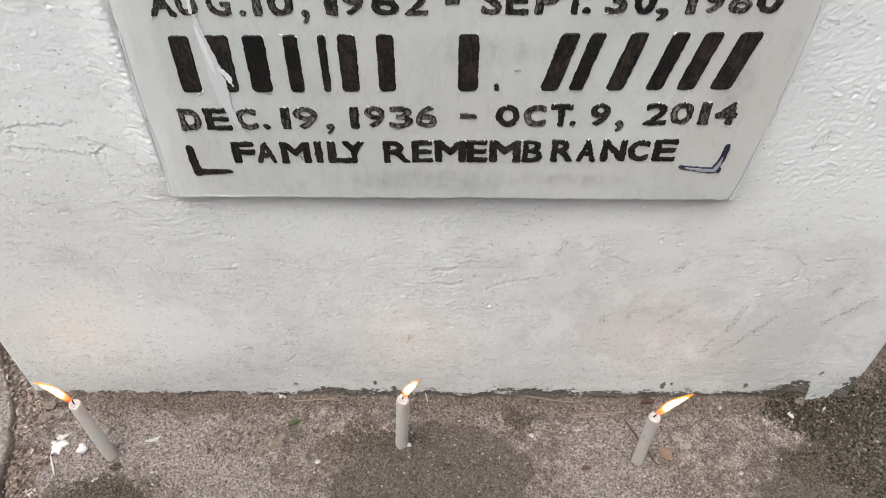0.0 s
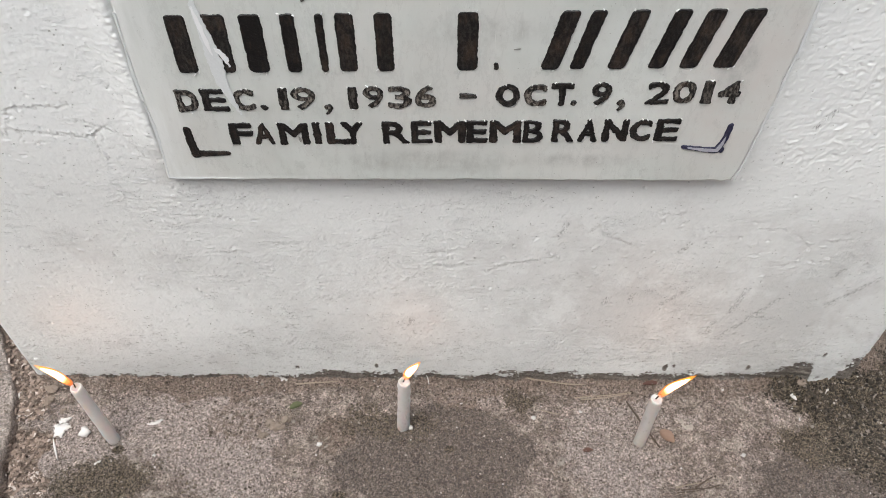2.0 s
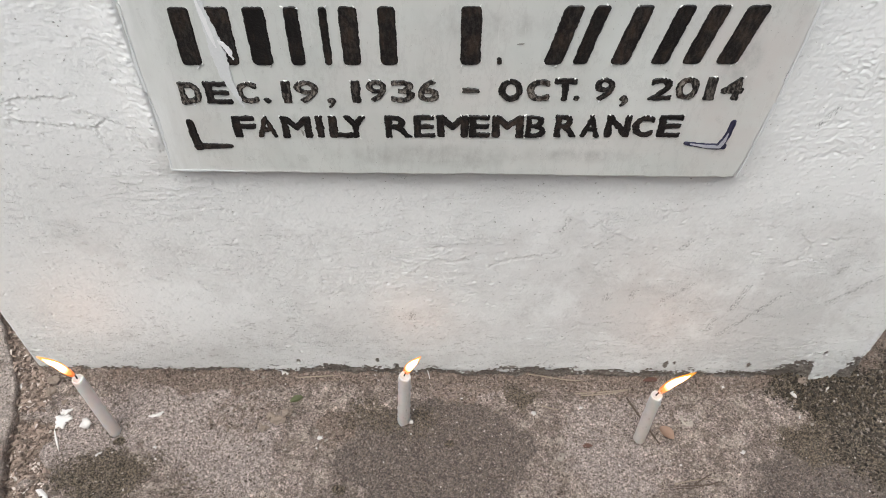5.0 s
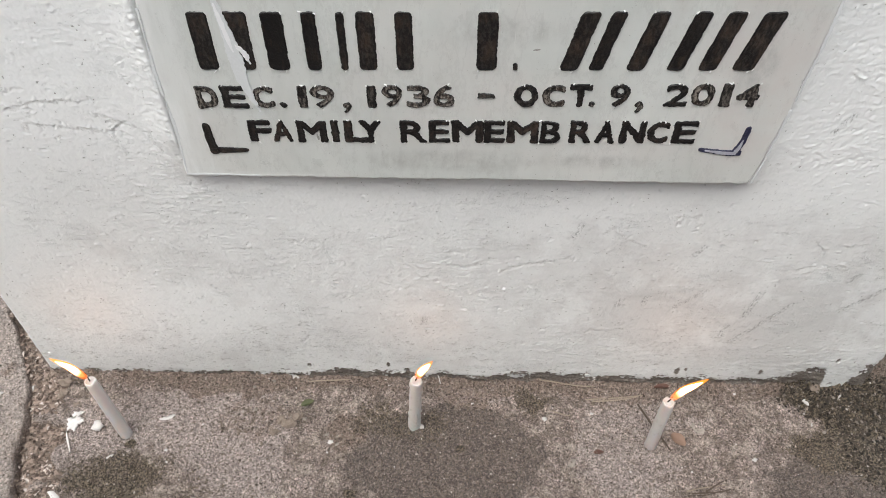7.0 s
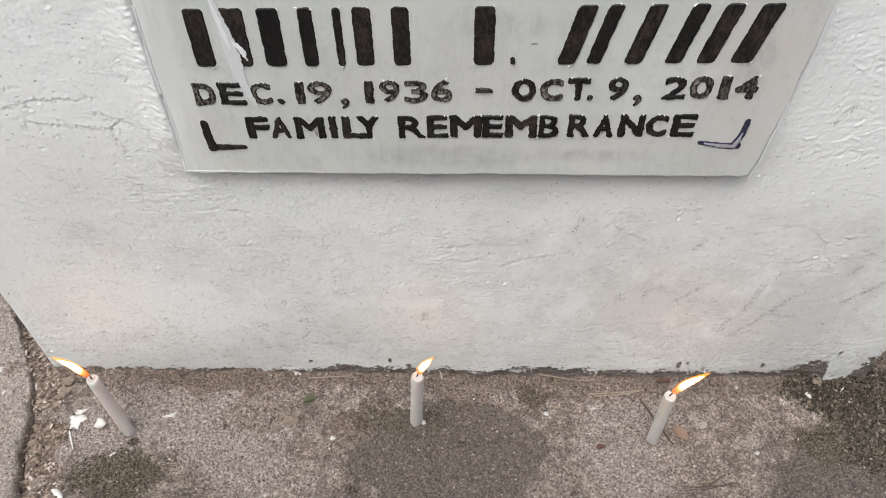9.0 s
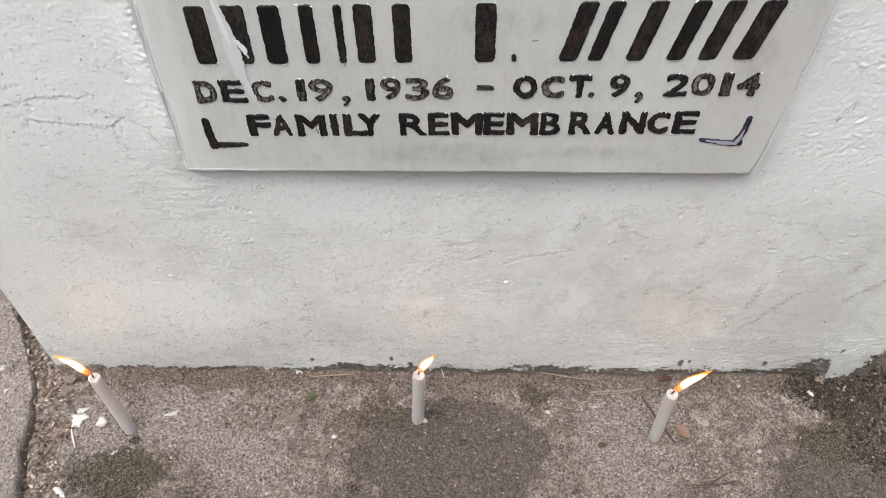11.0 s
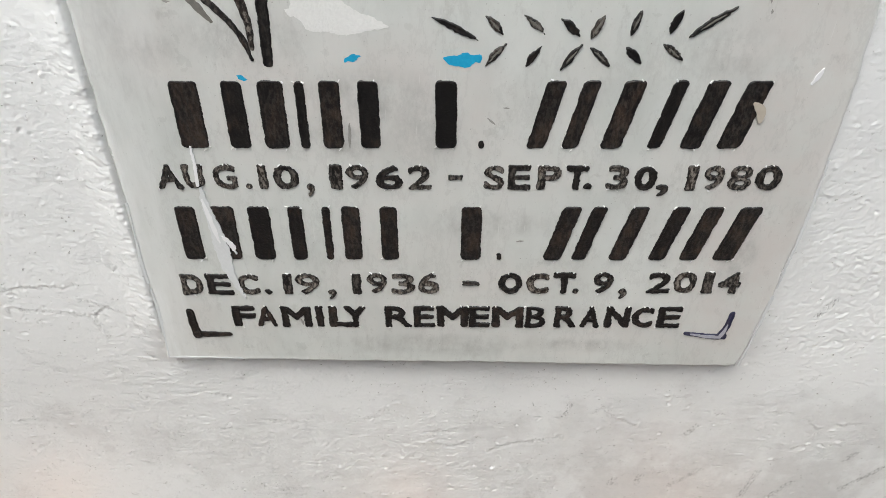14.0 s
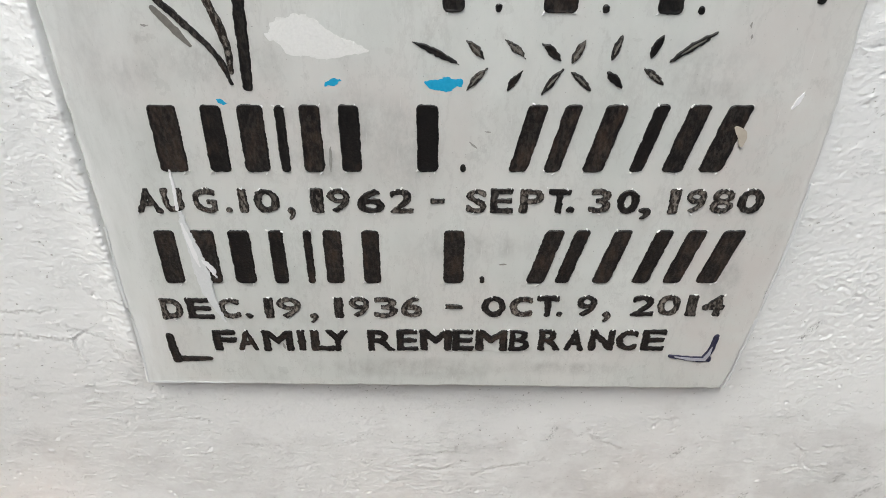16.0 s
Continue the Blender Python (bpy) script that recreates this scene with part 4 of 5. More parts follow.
# smudges and specks on the stone
SMUDGES = ((-0.059, 0.586, -0.060, 0.566, 0.002), (0.036, 0.591, 0.041, 0.586, 0.0016), (0.062, 0.484, 0.067, 0.485, 0.0014), (-0.113, 0.398, -0.112, 0.392, 0.0022),
           (0.2065, 0.677, 0.2065, 0.673, 0.0014), (0.2085, 0.669, 0.2085, 0.666, 0.0014), (-0.169, 0.6715, -0.165, 0.6705, 0.0014), (0.046, 0.599, 0.050, 0.5985, 0.0012))
for i, (ax, az, bx, bz, wide) in enumerate(SMUDGES):
    brush([(ax, az), ((ax + bx) / 2, (az + bz) / 2), (bx, bz)], [wide * 0.4, wide, wide * 0.3], SMUDGE, "smudge", i, 0.0003)
# corner brackets
brush([(-0.2060, 0.4055), (-0.2055, 0.389), (-0.2040, 0.3775)], [0.0070, 0.0078, 0.0088], INK, "bracket_stroke", 1)
brush([(-0.2055, 0.3790), (-0.190, 0.3790), (-0.1765, 0.3795)], [0.0072, 0.0066, 0.0050], INK, "bracket_stroke", 2, 0.00045)
brush([(0.2440, 0.4115), (0.2425, 0.397), (0.2385, 0.3850)], [0.005, 0.006, 0.0075], BLUE_INK, "bracket_stroke", 3)
brush([(0.2420, 0.3850), (0.229, 0.3850), (0.2100, 0.3880)], [0.0068, 0.0062, 0.0045], BLUE_INK, "bracket_stroke", 4, 0.00045)
brush([(0.2425, 0.3990), (0.2412, 0.3920), (0.2390, 0.3860)], [0.0008, 0.0026, 0.0036], FADED_INK, "bracket_stroke", 3, 0.0011, "faded lavender paint")
brush([(0.2390, 0.3850), (0.229, 0.3850), (0.2140, 0.3878)], [0.0032, 0.0030, 0.0018], FADED_INK, "bracket_stroke", 4, 0.0012, "faded lavender paint")
# wall paint caught along the edges of the slab
RIDGE_PAINT = [[(-0.2350, 0.3495), (-0.2335, 0.380), (-0.2322, 0.405), (-0.2332, 0.430)], [(-0.2334, 0.436), (-0.2337, 0.460), (-0.2322, 0.490), (-0.2312, 0.515)],
               [(0.2632, 0.3510), (0.2662, 0.372), (0.2690, 0.400), (0.2715, 0.430)], [(0.2722, 0.440), (0.2750, 0.480), (0.2765, 0.510), (0.2768, 0.560)],
               [(-0.2345, 0.3500), (-0.215, 0.3497), (-0.195, 0.3500), (-0.170, 0.3490)]]
for i, pts in enumerate(RIDGE_PAINT):
    brush(pts, [0.0010 + 0.0008 * ((i + k) % 3) for k in range(len(pts))], THIN_WHITE, "paint_ridge", 40 + i, 0.0003, "white wall paint caught on the edge", 0.0007)
# stalks of the painted flower
brush([(-0.1060, 0.7160), (-0.1070, 0.6840), (-0.1090, 0.6300)], [0.009, 0.0085, 0.0075], INK, "flower_stalk", 5)
brush([(-0.1360, 0.7160), (-0.1270, 0.6890), (-0.1190, 0.6620), (-0.1180, 0.6400)], [0.007, 0.006, 0.006, 0.004], LEAF_INK, "flower_stalk", 6, 0.00045)
brush([(-0.1750, 0.7090), (-0.1570, 0.6880), (-0.1370, 0.6660), (-0.1250, 0.6500), (-0.1190, 0.6320)], [0.006, 0.0055, 0.005, 0.005, 0.003], LEAF_INK, "flower_stalk", 7, 0.0006)
brush([(-0.1600, 0.6820), (-0.1490, 0.6680), (-0.1410, 0.6580)], [0.004, 0.005, 0.002], GREY_INK, "flower_shade", 8)
# leaf ornament: base and tip of each leaf
LEAVES = ((-0.0020, 0.6620, 0.0290, 0.6460), (0.0320, 0.6630, 0.0440, 0.6500), (0.0560, 0.6640, 0.0700, 0.6510), (0.0790, 0.6620, 0.0930, 0.6490), (0.1070, 0.6650, 0.0990, 0.6470),
          (0.1290, 0.6680, 0.1240, 0.6500), (0.1550, 0.6690, 0.1480, 0.6510), (0.1870, 0.6700, 0.1610, 0.6500), (0.0460, 0.6450, 0.0320, 0.6280), (0.0680, 0.6430, 0.0590, 0.6280),
          (0.0940, 0.6440, 0.0820, 0.6270), (0.0990, 0.6430, 0.1130, 0.6300), (0.1210, 0.6440, 0.1340, 0.6310), (0.1460, 0.6450, 0.1600, 0.6340))
for i, (ax, az, bx, bz) in enumerate(LEAVES):
    pts = [(ax + (bx - ax) * t, az + (bz - az) * t + 0.001 * math.sin(t * 3.1)) for t in (0, 0.25, 0.5, 0.75, 1)]
    brush(pts, [0.0006, 0.0038, 0.0056, 0.0044, 0.0006], LEAF_INK if i % 3 else INK, "ornament_leaf", i, wob=0.0008)
    if i % 3:
        brush(pts[1:4], [0.0004, 0.0011, 0.0004], GREY_INK, "leaf_vein", i, 0.0011)
# stray paint and damage
brush([(0.0070, 0.6340), (0.0140, 0.6330), (0.0210, 0.6340), (0.0290, 0.6340)], [0.002, 0.008, 0.0095, 0.004], BLUE, "paint_splash", 21, 0.0003, "bright blue paint smear", 0.0016)
brush([(-0.0580, 0.6320), (-0.0530, 0.6340), (-0.0490, 0.6350)], [0.002, 0.005, 0.002], BLUE, "paint_splash", 22, 0.0003, "bright blue paint smear", 0.0016)
brush([(-0.1310, 0.6210), (-0.1280, 0.6190), (-0.1250, 0.6180)], [0.001, 0.0035, 0.001], BLUE, "paint_splash", 23, 0.0003, "bright blue paint smear", 0.0016)
brush([(-0.0900, 0.6640), (-0.0820, 0.6660), (-0.0690, 0.6640), (-0.0540, 0.6590), (-0.0380, 0.6570), (-0.0300, 0.6560)], [0.006, 0.022, 0.027, 0.018, 0.007, 0.001], ROUGH_STONE, "chipped_patch", 24, 0.0003, "rough chipped white marble patch", 0.0018)
brush([(-0.1730, 0.5660), (-0.1730, 0.5490), (-0.1740, 0.5330)], [0.0015, 0.0022, 0.0025], GLOSS_WHITE, "paint_drip", 25, 0.0011, "white paint drip over the letters")
brush([(-0.1725, 0.5310), (-0.1715, 0.5150), (-0.1685, 0.4950), (-0.1665, 0.4720), (-0.1640, 0.4480), (-0.1570, 0.4230)], [0.0020, 0.0055, 0.0085, 0.0110, 0.0075, 0.0012], THIN_WHITE, "paint_drip", 26, 0.0012, "thin white paint drip over the letters", 0.0012)
brush([(-0.1640, 0.4860), (-0.1590, 0.4790), (-0.1560, 0.4700)], [0.0010, 0.0045, 0.0012], GLOSS_WHITE, "paint_drip", 31, 0.0015, "white paint drip over the letters", 0.0014)
brush([(-0.1735, 0.5210), (-0.1715, 0.5090), (-0.1690, 0.4920), (-0.1670, 0.4800)], [0.0010, 0.0030, 0.0034, 0.0010], GLOSS_WHITE, "paint_drip", 29, 0.0016, "white paint drip over the letters")
brush([(0.2140, 0.6040), (0.2190, 0.5990), (0.2200, 0.5910)], [0.003, 0.0065, 0.003], PUTTY, "filler_spot", 27, 0.0012, "tan filler spot")
brush([(0.2470, 0.6190), (0.2500, 0.6250), (0.2520, 0.6300)], [0.0015, 0.003, 0.001], GLOSS_WHITE, "paint_fleck", 28, 0.0006)


# ---- candles ----
def flame(name, foot, tip, radius, material, parent, label):
    """A tongue of fire from foot along tip, bending upward and tapering to a thread."""
    ny, nx = 17, 16
    t, a = np.linspace(0, 1, ny)[:, None], np.linspace(0, math.tau, nx, endpoint=False)[None, :]
    r = radius * np.sin(np.pi * t ** 0.66) ** 0.70 * (1 - 0.30 * t) * (1 + 0.12 * np.sin(7 * t + a)) + 0.0002
    f, side = Vector(foot), Vector(tip)
    along = side.normalized()
    u = along.cross(Vector((0, 1, 0))).normalized()
    v = along.cross(u)
    sway = 0.10 * side.length
    c = [f[k] + side[k] * t + (k == 2) * sway * np.sin(np.pi * t) for k in range(3)]
    places_ = np.stack([c[k] + r * (u[k] * np.cos(a) + 0.8 * v[k] * np.sin(a)) for k in range(3)], -1)
    ob = sheet(name, places_, material, {"up": np.broadcast_to(t, (ny, nx))}, closed=True, parent=parent)
    return tagged(ob, label)


def candle(base, top, radius, tip, knobs, seed, label):
    """A lit candle from base to top; tip is the flame's offset from the wick's end."""
    rnd = random.Random(seed)
    ob = thing("candle", base, label, "candle", "candles before the tomb")
    axis = Vector(top) - Vector(base)
    long = axis.length
    lean = Vector((0, 0, 1)).rotation_difference(axis).to_matrix().to_4x4()
    bm = bmesh.new()
    rings, n = [], 20
    for i in range(42):
        t = i / 41
        ring = []
        for j in range(n):
            a = math.tau * j / n
            bulge = 1 + 0.05 * noise.noise((math.cos(a) * 2 + seed, math.sin(a) * 2, t * 9)) + 0.22 * knobs * max(0, noise.noise((math.cos(a) * 2.2, math.sin(a) * 2.2 + seed, t * 26)))
            r = radius * bulge * (1.06 - 0.10 * t)
            if i == 41:
                r *= 0.86
            ring.append(bm.verts.new((r * math.cos(a), r * math.sin(a), t * long - 0.004 * (i == 0) - max(0, 0.004 * noise.noise((1.3 * math.cos(a), 1.3 * math.sin(a), seed))) * (i >= 38))))
        rings.append(ring)
    for r, f in ((0.66, -0.0022), (0.3, -0.0042)):
        rings.append([bm.verts.new((radius * r * math.cos(math.tau * j / n), radius * r * math.sin(math.tau * j / n), long + f)) for j in range(n)])
    for a, b in zip(rings, rings[1:]):
        for j in range(n):
            bm.faces.new((a[j], a[(j + 1) % n], b[(j + 1) % n], b[j]))
    bm.faces.new(rings[-1])
    bm.faces.new(rings[0][::-1])
    bmesh.ops.transform(bm, matrix=lean, verts=bm.verts[:])
    stem = part("wax_stick", bm, WAX, ob)
    for _ in range(int(knobs * 30)):
        bm = bmesh.new()
        bmesh.ops.create_icosphere(bm, subdivisions=2, radius=rnd.uniform(0.0009, 0.0017))
        a, t = rnd.uniform(0, math.tau), rnd.uniform(0.12, 0.9)
        bm.transform(lean @ Matrix.Translation((0.93 * radius * math.cos(a), 0.93 * radius * math.sin(a), t * long)) @ Matrix.Diagonal((1, 1, rnd.uniform(1.6, 3.4), 1)))
        part("wax_drip", bm, WAX_DRIP, stem)
    bm = bmesh.new()
    bmesh.ops.create_cone(bm, cap_ends=True, segments=8, radius1=0.0008, radius2=0.0006, depth=0.008)
    bm.transform(lean @ Matrix.Translation((0, 0, long + 0.002)) @ pose(0, 0, 0, 8, 10, 0))
    part("wick", bm, WICK, ob)
    foot, tip = axis.normalized() * (long + 0.003), Vector(tip)
    veil = flame("flame", foot, tip, 0.0050, VEIL, ob, "flickering orange candle flame blown sideways")
    flame("flame_core", foot + 0.10 * tip, 0.74 * tip, 0.0040, GLOW, veil, "bright yellow-white heart of the flame")
    return ob


candle((-0.3785, -0.0855, -0.001), (-0.389, -0.077, 0.102), 0.0067, (-0.034, 0.006, 0.029), 0.1, 3.0, "smooth white candle leaning over, lit, on stained concrete")
candle((-0.0413, -0.067, -0.001), (-0.0358, -0.067, 0.1020), 0.0068, (0.018, 0.007, 0.024), 1.0, 11.0, "upright knobbly white candle, lit, on dark waxed concrete")
candle((0.2325, -0.083, -0.001), (0.2315, -0.087, 0.104), 0.0065, (0.036, 0.009, 0.028), 0.35, 23.0, "tilted dripping white candle, lit, beside a dry leaf")


# ---- loose things on the ground ----
def lump(size, seed, flat=0.6, rough=0.3):
    bm = bmesh.new()
    bmesh.ops.create_icosphere(bm, subdivisions=2, radius=0.5)
    for v in bm.verts:
        v.co *= 1 + rough * noise.noise(v.co * 2.4 + Vector((seed, 0, 0))) + 0.5 * rough * noise.noise(v.co * 6 + Vector((0, seed, 0)))
        v.co.z *= flat
    bm.transform(Matrix.Diagonal((*size, 1)))
    return bm


def put_down(name, bm, material, x, y, spin, label, category, group="", lift=0.0):
    ob = part(name, bm, material, smooth=material is not STONE)
    low = min(v.co.z for v in ob.data.vertices)
    ob.matrix_world = pose(x, y, ground_at(x, y) - low - 0.0003 + lift, 0, 0, spin)
    return tagged(ob, label, category, group)


def flake(outline_seed, long, wide, thick=0.0012, bend=0.001):
    bm = bmesh.new()
    rnd = random.Random(outline_seed)
    n = 11
    rim_ = []
    for j in range(n):
        a = math.tau * j / n
        r = 0.5 * rnd.uniform(0.62, 1.1)
        rim_.append((long * r * math.cos(a), wide * r * math.sin(a)))
    low = [bm.verts.new((x, y, bend * abs(x) / long)) for x, y in rim_]
    top = [bm.verts.new((x * 0.93, y * 0.93, thick + bend * abs(x) / long)) for x, y in rim_]
    bm.faces.new(top)
    bm.faces.new(low[::-1])
    for j in range(n):
        bm.faces.new((low[j], low[(j + 1) % n], top[(j + 1) % n], top[j]))
    return bm


def rod(points, r0, r1):
    """A bent thin stick through points."""
    bm = bmesh.new()
    rings = []
    for i, p in enumerate(points):
        r = r0 + (r1 - r0) * i / (len(points) - 1)
        d = (Vector(points[min(i + 1, len(points) - 1)]) - Vector(points[max(i - 1, 0)])).normalized()
        a = d.cross(Vector((0, 0, 1))).normalized()
        b = a.cross(d)
        rings.append([bm.verts.new(Vector(p) + a * r * math.cos(math.tau * j / 7) + b * r * math.sin(math.tau * j / 7)) for j in range(7)])
    for a, b in zip(rings, rings[1:]):
        for j in range(7):
            bm.faces.new((a[j], a[(j + 1) % 7], b[(j + 1) % 7], b[j]))
    bm.faces.new(rings[0][::-1])
    bm.faces.new(rings[-1])
    bmesh.ops.recalc_face_normals(bm, faces=bm.faces[:])
    return bm


def stick(name, a, b, r0, r1, material, label, category, bow=0.002, seed=0.0, lift=0.0):
    (ax, ay), (bx, by) = a, b
    pts = []
    for i in range(7):
        t = i / 6
        x, y = (bx - ax) * t, (by - ay) * t
        pts.append((x + bow * math.sin(math.pi * t) * 0.5, y + bow * math.sin(math.pi * t + seed), 0.0005 * math.sin(5 * t + seed)))
    return put_down(name, rod(pts, 0.75 * r0, 0.75 * r1), material, ax, ay, 0, label, category, lift=lift)


def leaf(name, x, y, spin, long, wide, material, label):
    bm = bmesh.new()
    rows = []
    for i in range(9):
        t = i / 8
        wdt = wide * math.sin(math.pi * (0.06 + 0.9 * t)) ** 0.8 / 2
        rows.append([bm.verts.new(((t - 0.5) * long, s * wdt, 0.0012 * s * s + 0.002 * math.sin(3 * t) * abs(s))) for s in (-1, -0.5, 0, 0.5, 1)])
    faces = [bm.faces.new((a[j], a[j + 1], b[j + 1], b[j])) for a, b in zip(rows, rows[1:]) for j in range(4)]
    bmesh.ops.solidify(bm, geom=faces, thickness=0.0004)
    return put_down(name, bm, material, x, y, spin, label, "leaf", lift=0.0012)


put_down("pebble", lump((0.013, 0.012, 0.010), 2, 0.7, 0.6), CHIP, -0.4140, -0.0790, 20, "small white pebble on concrete", "pebble")
put_down("pebble", lump((0.009, 0.008, 0.007), 5, 0.7), CHIP, -0.5110, -0.0260, 60, "small white pebble on concrete", "pebble")
put_down("pebble", lump((0.0055, 0.006, 0.005), 7, 0.7), CHIP, 0.1120, -0.0550, 10, "small white pebble on concrete", "pebble")
put_down("stone", lump((0.012, 0.010, 0.008), 9, 0.6, 0.7), STONE, -0.1930, -0.0670, 30, "small tan stone on concrete", "stone")
put_down("stone", lump((0.010, 0.012, 0.008), 12, 0.6, 0.7), STONE, -0.1800, -0.0600, 80, "small tan stone on concrete", "stone")
put_down("stone", lump((0.016, 0.013, 0.010), 14, 0.6, 0.7), STONE, -0.4710, -0.0210, 10, "small tan stone on concrete", "stone")
put_down("stone", lump((0.010, 0.009, 0.006), 15, 0.6, 0.7), STONE, 0.4360, -0.0090, 40, "small tan stone on concrete", "stone")
CHIPS = ((-0.3390, -0.0640, 10, 0.018, 0.006), (-0.3320, -0.0620, 40, 0.014, 0.005), (-0.4360, -0.1640, -35, 0.024, 0.010), (-0.5610, -0.0090, 20, 0.013, 0.011), (-0.5440, -0.0400, 70, 0.007, 0.006),
         (0.4250, -0.0250, -30, 0.015, 0.010), (0.4200, -0.0380, 50, 0.011, 0.004), (0.4270, -0.0500, 80, 0.008, 0.003), (0.3470, -0.1000, 5, 0.008, 0.005), (0.1680, -0.0460, 0, 0.008, 0.004),
         (-0.3260, -0.1050, 30, 0.005, 0.005), (-0.1950, -0.0010, -20, 0.022, 0.008), (0.4680, -0.0160, 60, 0.013, 0.004), (-0.4410, -0.0600, 20, 0.010, 0.005), (-0.3900, -0.1140, 40, 0.010, 0.003), (-0.1430, -0.0790, 60, 0.007, 0.004),
         (-0.1260, -0.0800, 90, 0.008, 0.004), (-0.1370, -0.0900, 10, 0.008, 0.006), (-0.1310, -0.0930, 35, 0.010, 0.004), (-0.1720, -0.0610, 0, 0.006, 0.005), (-0.2320, -0.0510, 40, 0.009, 0.004),
         (-0.2410, -0.0190, 10, 0.010, 0.004), (-0.2180, -0.0120, 30, 0.008, 0.005), (0.1500, -0.0580, 20, 0.006, 0.004), (0.1400, -0.1090, 50, 0.012, 0.010), (0.4370, -0.0620, 30, 0.006, 0.004))
for i, (x, y, spin, a, b) in enumerate(CHIPS):
    put_down("paint_flake", flake(i + 40, a, b), PALE_CEMENT if i > 14 and b < 0.0055 or i == 24 else CHIP, x, y, spin, "chipped white paint flake lying on the ground", "paint flake", "fallen paint flakes")
put_down("wax_bead", lump((0.006, 0.006, 0.005), 21, 0.8, 0.3), WAX_DRIP, -0.0325, -0.0690, 0, "small bead of spilled candle wax on concrete", "wax bead")
for x, y, size, turned, seed in ((-0.1890, -0.0690, 0.019, 10, 32), (-0.1990, -0.0640, 0.013, 60, 33), (-0.2040, -0.0790, 0.014, 30, 34), (-0.4710, -0.0360, 0.017, 80, 35), (-0.4510, -0.0490, 0.009, 40, 36)):
    put_down("stone", lump((0.75 * size, 0.6 * size, 0.4 * size), seed, 0.6, 0.9), STONE, x, y, turned, "small flat tan stone on concrete", "stone")
# a splash of white paint
def splat(seed, size, ragged):
    """A thin dried splash with an uneven outline."""
    bm = bmesh.new()
    n, low, top = 72, [], []
    for j in range(n):
        t = math.tau * j / n
        c, d = math.cos(t), math.sin(t)
        r = size * (0.55 + 0.45 * noise.noise((1.7 * c, 1.7 * d, seed)) + ragged * noise.noise((4 * c, 4 * d, seed)) + 0.16 * noise.noise((11 * c, 11 * d, seed)))
        low.append(bm.verts.new((r * c, 0.8 * r * d, -0.0006)))
        top.append(bm.verts.new((0.96 * r * c, 0.76 * r * d, 0.0009)))
    bm.faces.new(top)
    for j in range(n):
        bm.faces.new((low[j], low[(j + 1) % n], top[(j + 1) % n], top[j]))
    bm.normal_update()
    bmesh.ops.triangulate(bm, faces=[f for f in bm.faces if len(f.verts) > 4])
    return bm


splash = put_down("paint_spill", splat(5.2, 0.018, 0.13), CHIP, -0.4440, -0.0735, 20, "spilled white paint splash dried on concrete", "paint spill", lift=0.0006)
put_down("cement_splash", splat(8.3, 0.021, 0.16), PALE_CEMENT, 0.2930, -0.0640, 0, "pale dried cement splash stuck on concrete", "cement splash", lift=-0.0002)
arm = part("drip_trail", flake(93, 0.036, 0.0030, 0.0012, 0), CHIP, splash)
arm.matrix_local = pose(-0.0070, -0.026, 0, 0, 0, 98)
smear = part("paint_blot", splat(3.1, 0.009, 0.20), CHIP, splash)
smear.matrix_local = pose(0.0015, 0.0100, 0, 0, 0, 70)
stick("straw", (-0.1740, -0.0110), (-0.1240, -0.0040), 0.0013, 0.0011, STRAW, "dry straw lying along the tomb base", "straw", 0.001, 1, 0.001)
stick("straw", (0.1630, -0.0280), (0.2320, -0.0180), 0.0013, 0.0009, STRAW, "dry straw lying along the tomb base", "straw", 0.001, 2, 0.001)
stick("straw", (0.1080, -0.0040), (0.1740, -0.0060), 0.0012, 0.0009, STRAW, "dry straw lying along the tomb base", "straw", 0.003, 2, 0.002)
stick("straw", (0.1220, -0.0470), (0.1420, -0.0500), 0.0013, 0.001, STRAW, "short dry straw bit on concrete", "straw", 0.001, 2, 0.001)
stick("twig", (0.2240, -0.0320), (0.2540, -0.0920), 0.0016, 0.0012, TWIG, "thin dark twig lying under the candle", "twig", 0.001, 3, 0.002)
stick("twig", (0.2650, -0.1400), (0.3110, -0.1270), 0.0011, 0.0007, STRAW, "thin dry twig on concrete", "twig", 0.002, 1, 0.001)
stick("twig", (0.2660, -0.1410), (0.3100, -0.1380), 0.0010, 0.0006, TWIG, "thin dark twig on concrete", "twig", 0.002, 4, 0.001)
stick("twig", (0.2700, -0.1430), (0.3140, -0.1330), 0.0012, 0.0008, TWIG, "thin dark twig on concrete", "twig", 0.002, 2, 0.002)
stick("twig", (0.2860, -0.1370), (0.3080, -0.1260), 0.0013, 0.0009, TWIG, "short dark twig on concrete", "twig", 0.001, 5, 0.002)
stick("straw", (0.1700, -0.0310), (0.2260, -0.0230), 0.0012, 0.0009, STRAW, "dry straw lying along the tomb base", "straw", 0.001, 3, 0.001)
stick("twig", (0.0550, -0.1340), (0.0760, -0.1350), 0.0008, 0.0005, TWIG, "thin dark twig on concrete", "twig", 0.001, 4, 0.001)
stick("twig", (-0.4690, -0.0210), (-0.4220, -0.0250), 0.0016, 0.0010, TWIG, "thin dark twig on concrete", "twig", 0.003, 1, 0.002)
stick("curled_fibre", (-0.0235, 0.0030), (-0.0125, -0.0060), 0.0010, 0.0008, CHIP, "curled white fibre by the tomb base", "fibre", 0.005, 1, 0.004)
leaf("dry_leaf", 0.2650, -0.0770, -50, 0.020, 0.014, DRY_LEAF, "small brown dry leaf on concrete")
leaf("dry_leaf", 0.2580, -0.0060, 4, 0.020, 0.007, RED_LEAF, "small reddish dry leaf by the tomb base")
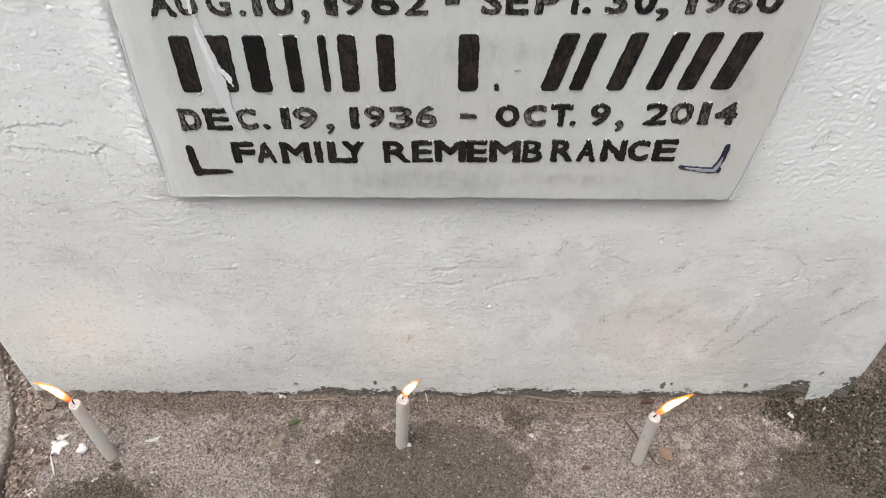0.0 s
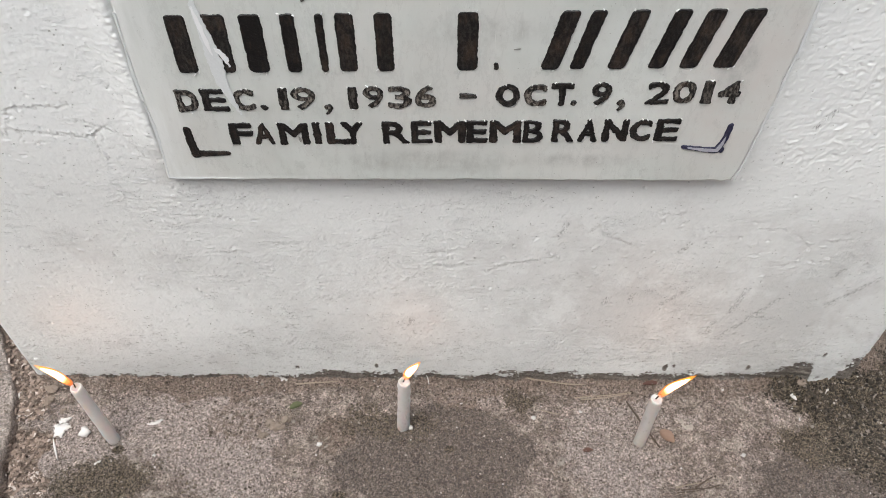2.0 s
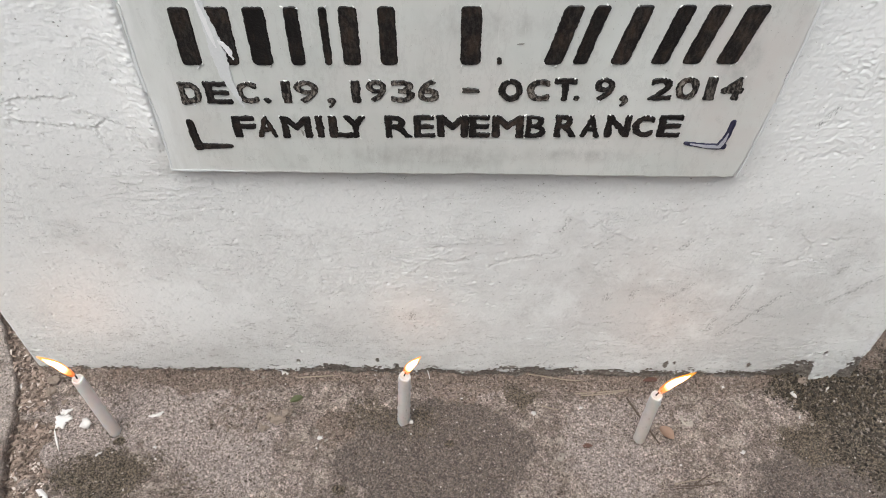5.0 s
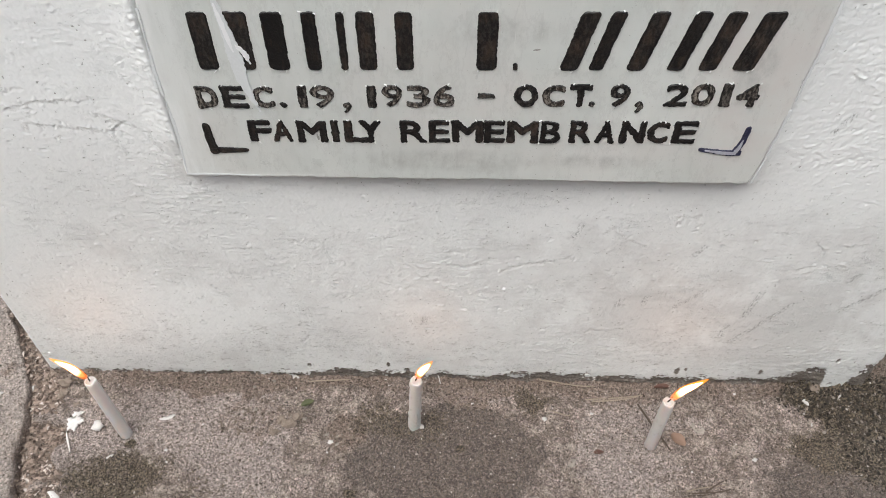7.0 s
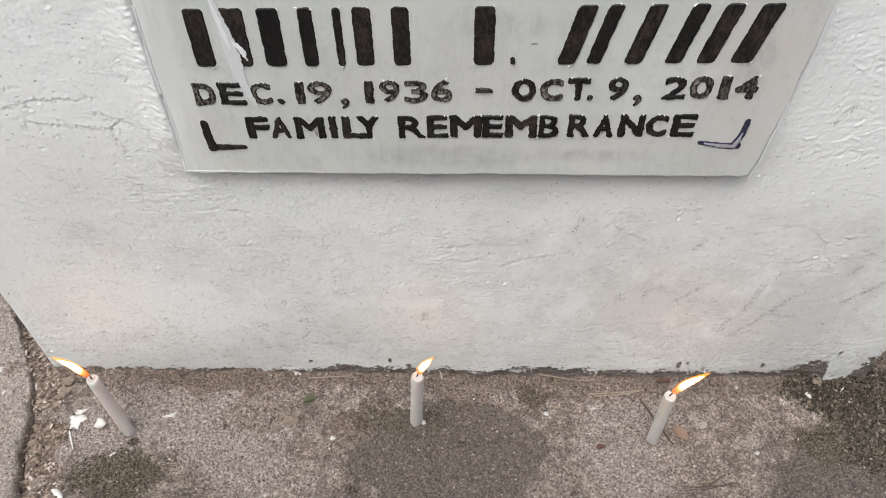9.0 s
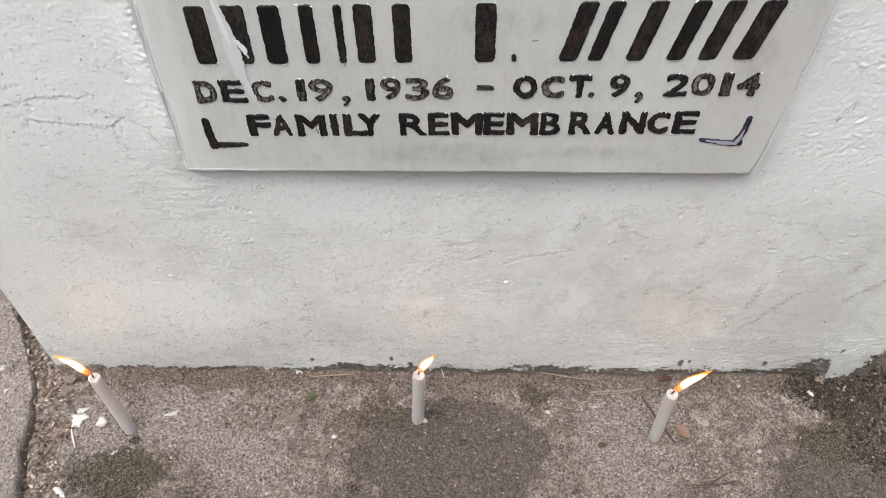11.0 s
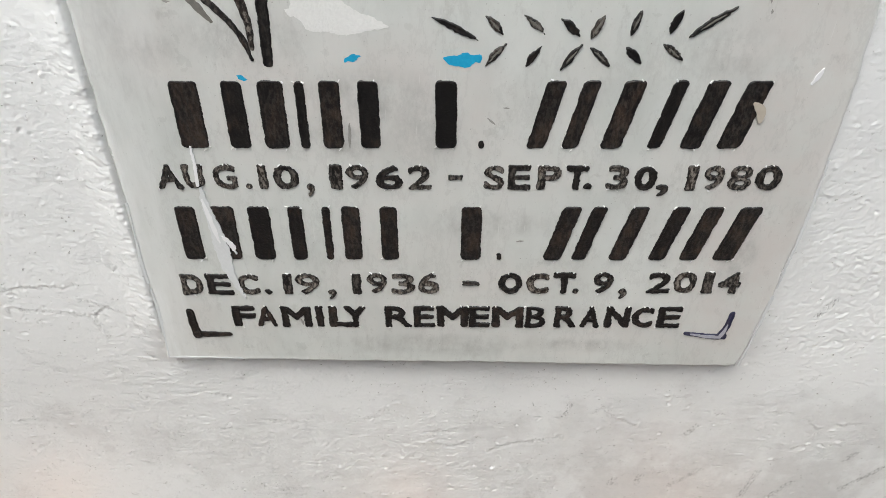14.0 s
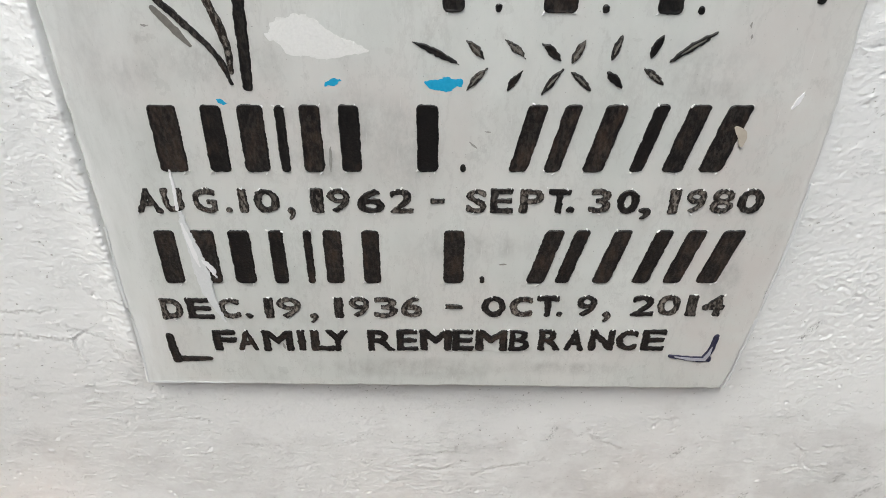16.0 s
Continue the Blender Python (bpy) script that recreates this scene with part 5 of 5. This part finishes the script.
leaf("dry_leaf", 0.1710, -0.0960, 5, 0.012, 0.006, RED_LEAF, "small dark dry leaf on concrete")
leaf("fallen_leaf", -0.1710, -0.0410, 25, 0.016, 0.009, GREEN_LEAF, "small faded green leaf on concrete")


def grit(name, count, seed, chance, low, high, label, material, shape=(1, 1, 1)):
    """Crumbs of soil and stone strewn where chance(x, y) is high, joined into one mesh."""
    rng = random.Random(seed)
    corners = ((1, 0, 0.1), (0.3, 0.85, 0), (-0.8, 0.5, 0.1), (-0.75, -0.6, 0), (0.35, -0.85, 0.1), (0.1, 0, 0.75), (0, 0.1, -0.5))
    tris = [(i, (i + 1) % 5, 5) for i in range(5)] + [((i + 1) % 5, i, 6) for i in range(5)]
    verts, faces = [], []
    while count:
        x, y = rng.uniform(-0.66, 0.58), rng.uniform(-0.2, 0.12)
        if rng.random() > chance(x, y) or (y > -0.004 and LEFT - 0.003 < x < RIGHT + 0.003):
            continue
        s = rng.uniform(low, high) * rng.uniform(0.5, 1)
        m = pose(x, y, ground_at(x, y) + 0.15 * s, rng.uniform(-30, 30), rng.uniform(-30, 30), rng.uniform(0, 360))
        b = len(verts)
        for c in corners:
            verts.append(m @ Vector([s * v * f * rng.uniform(0.6, 1.3) for v, f in zip(c, shape)]))
        faces += [tuple(b + i for i in t) for t in tris]
        count -= 1
    me = bpy.data.meshes.new(name)
    me.from_pydata(verts, [], faces)
    me.materials.append(material)
    tagged(new(name, me), label, "grit", kind="stuff")


def mask_at(mask):
    return lambda x, y: float(mask[np.abs(gy - y).argmin(), np.abs(gx - x).argmin()])


grit("soil_crumbs", 4200, 5, mask_at(np.clip(soil - rubble, 0, 1)), 0.0007, 0.0026, "loose brown soil crumbs and gravel along the tomb base", GRIT, (1.3, 0.85, 0.6))
grit("bark_crumbs", 2600, 7, mask_at(np.clip(gap + corner, 0, 1)), 0.0012, 0.0045, "dry brown bark flakes filling the ground crack", BARK, (1.7, 0.75, 0.45))
grit("mossy_rubble", 4000, 8, mask_at(np.clip(rubble + 0.5 * moss * (X > 0.45), 0, 1)), 0.0008, 0.0032, "dark mossy rubble crumbs at the tomb corner", DARK_CRUMB)
grit("scattered_grit", 24000, 6, mask_at(0.35 + 0.2 * moss - 0.25 * pavement), 0.0005, 0.0019, "scattered fine grit on the concrete ground", GRIT)
grit("pale_grit", 420, 9, mask_at(0.5 + 0 * moss), 0.0009, 0.0021, "scattered pale chips of paint and stone on the ground", PALE_CRUMB)
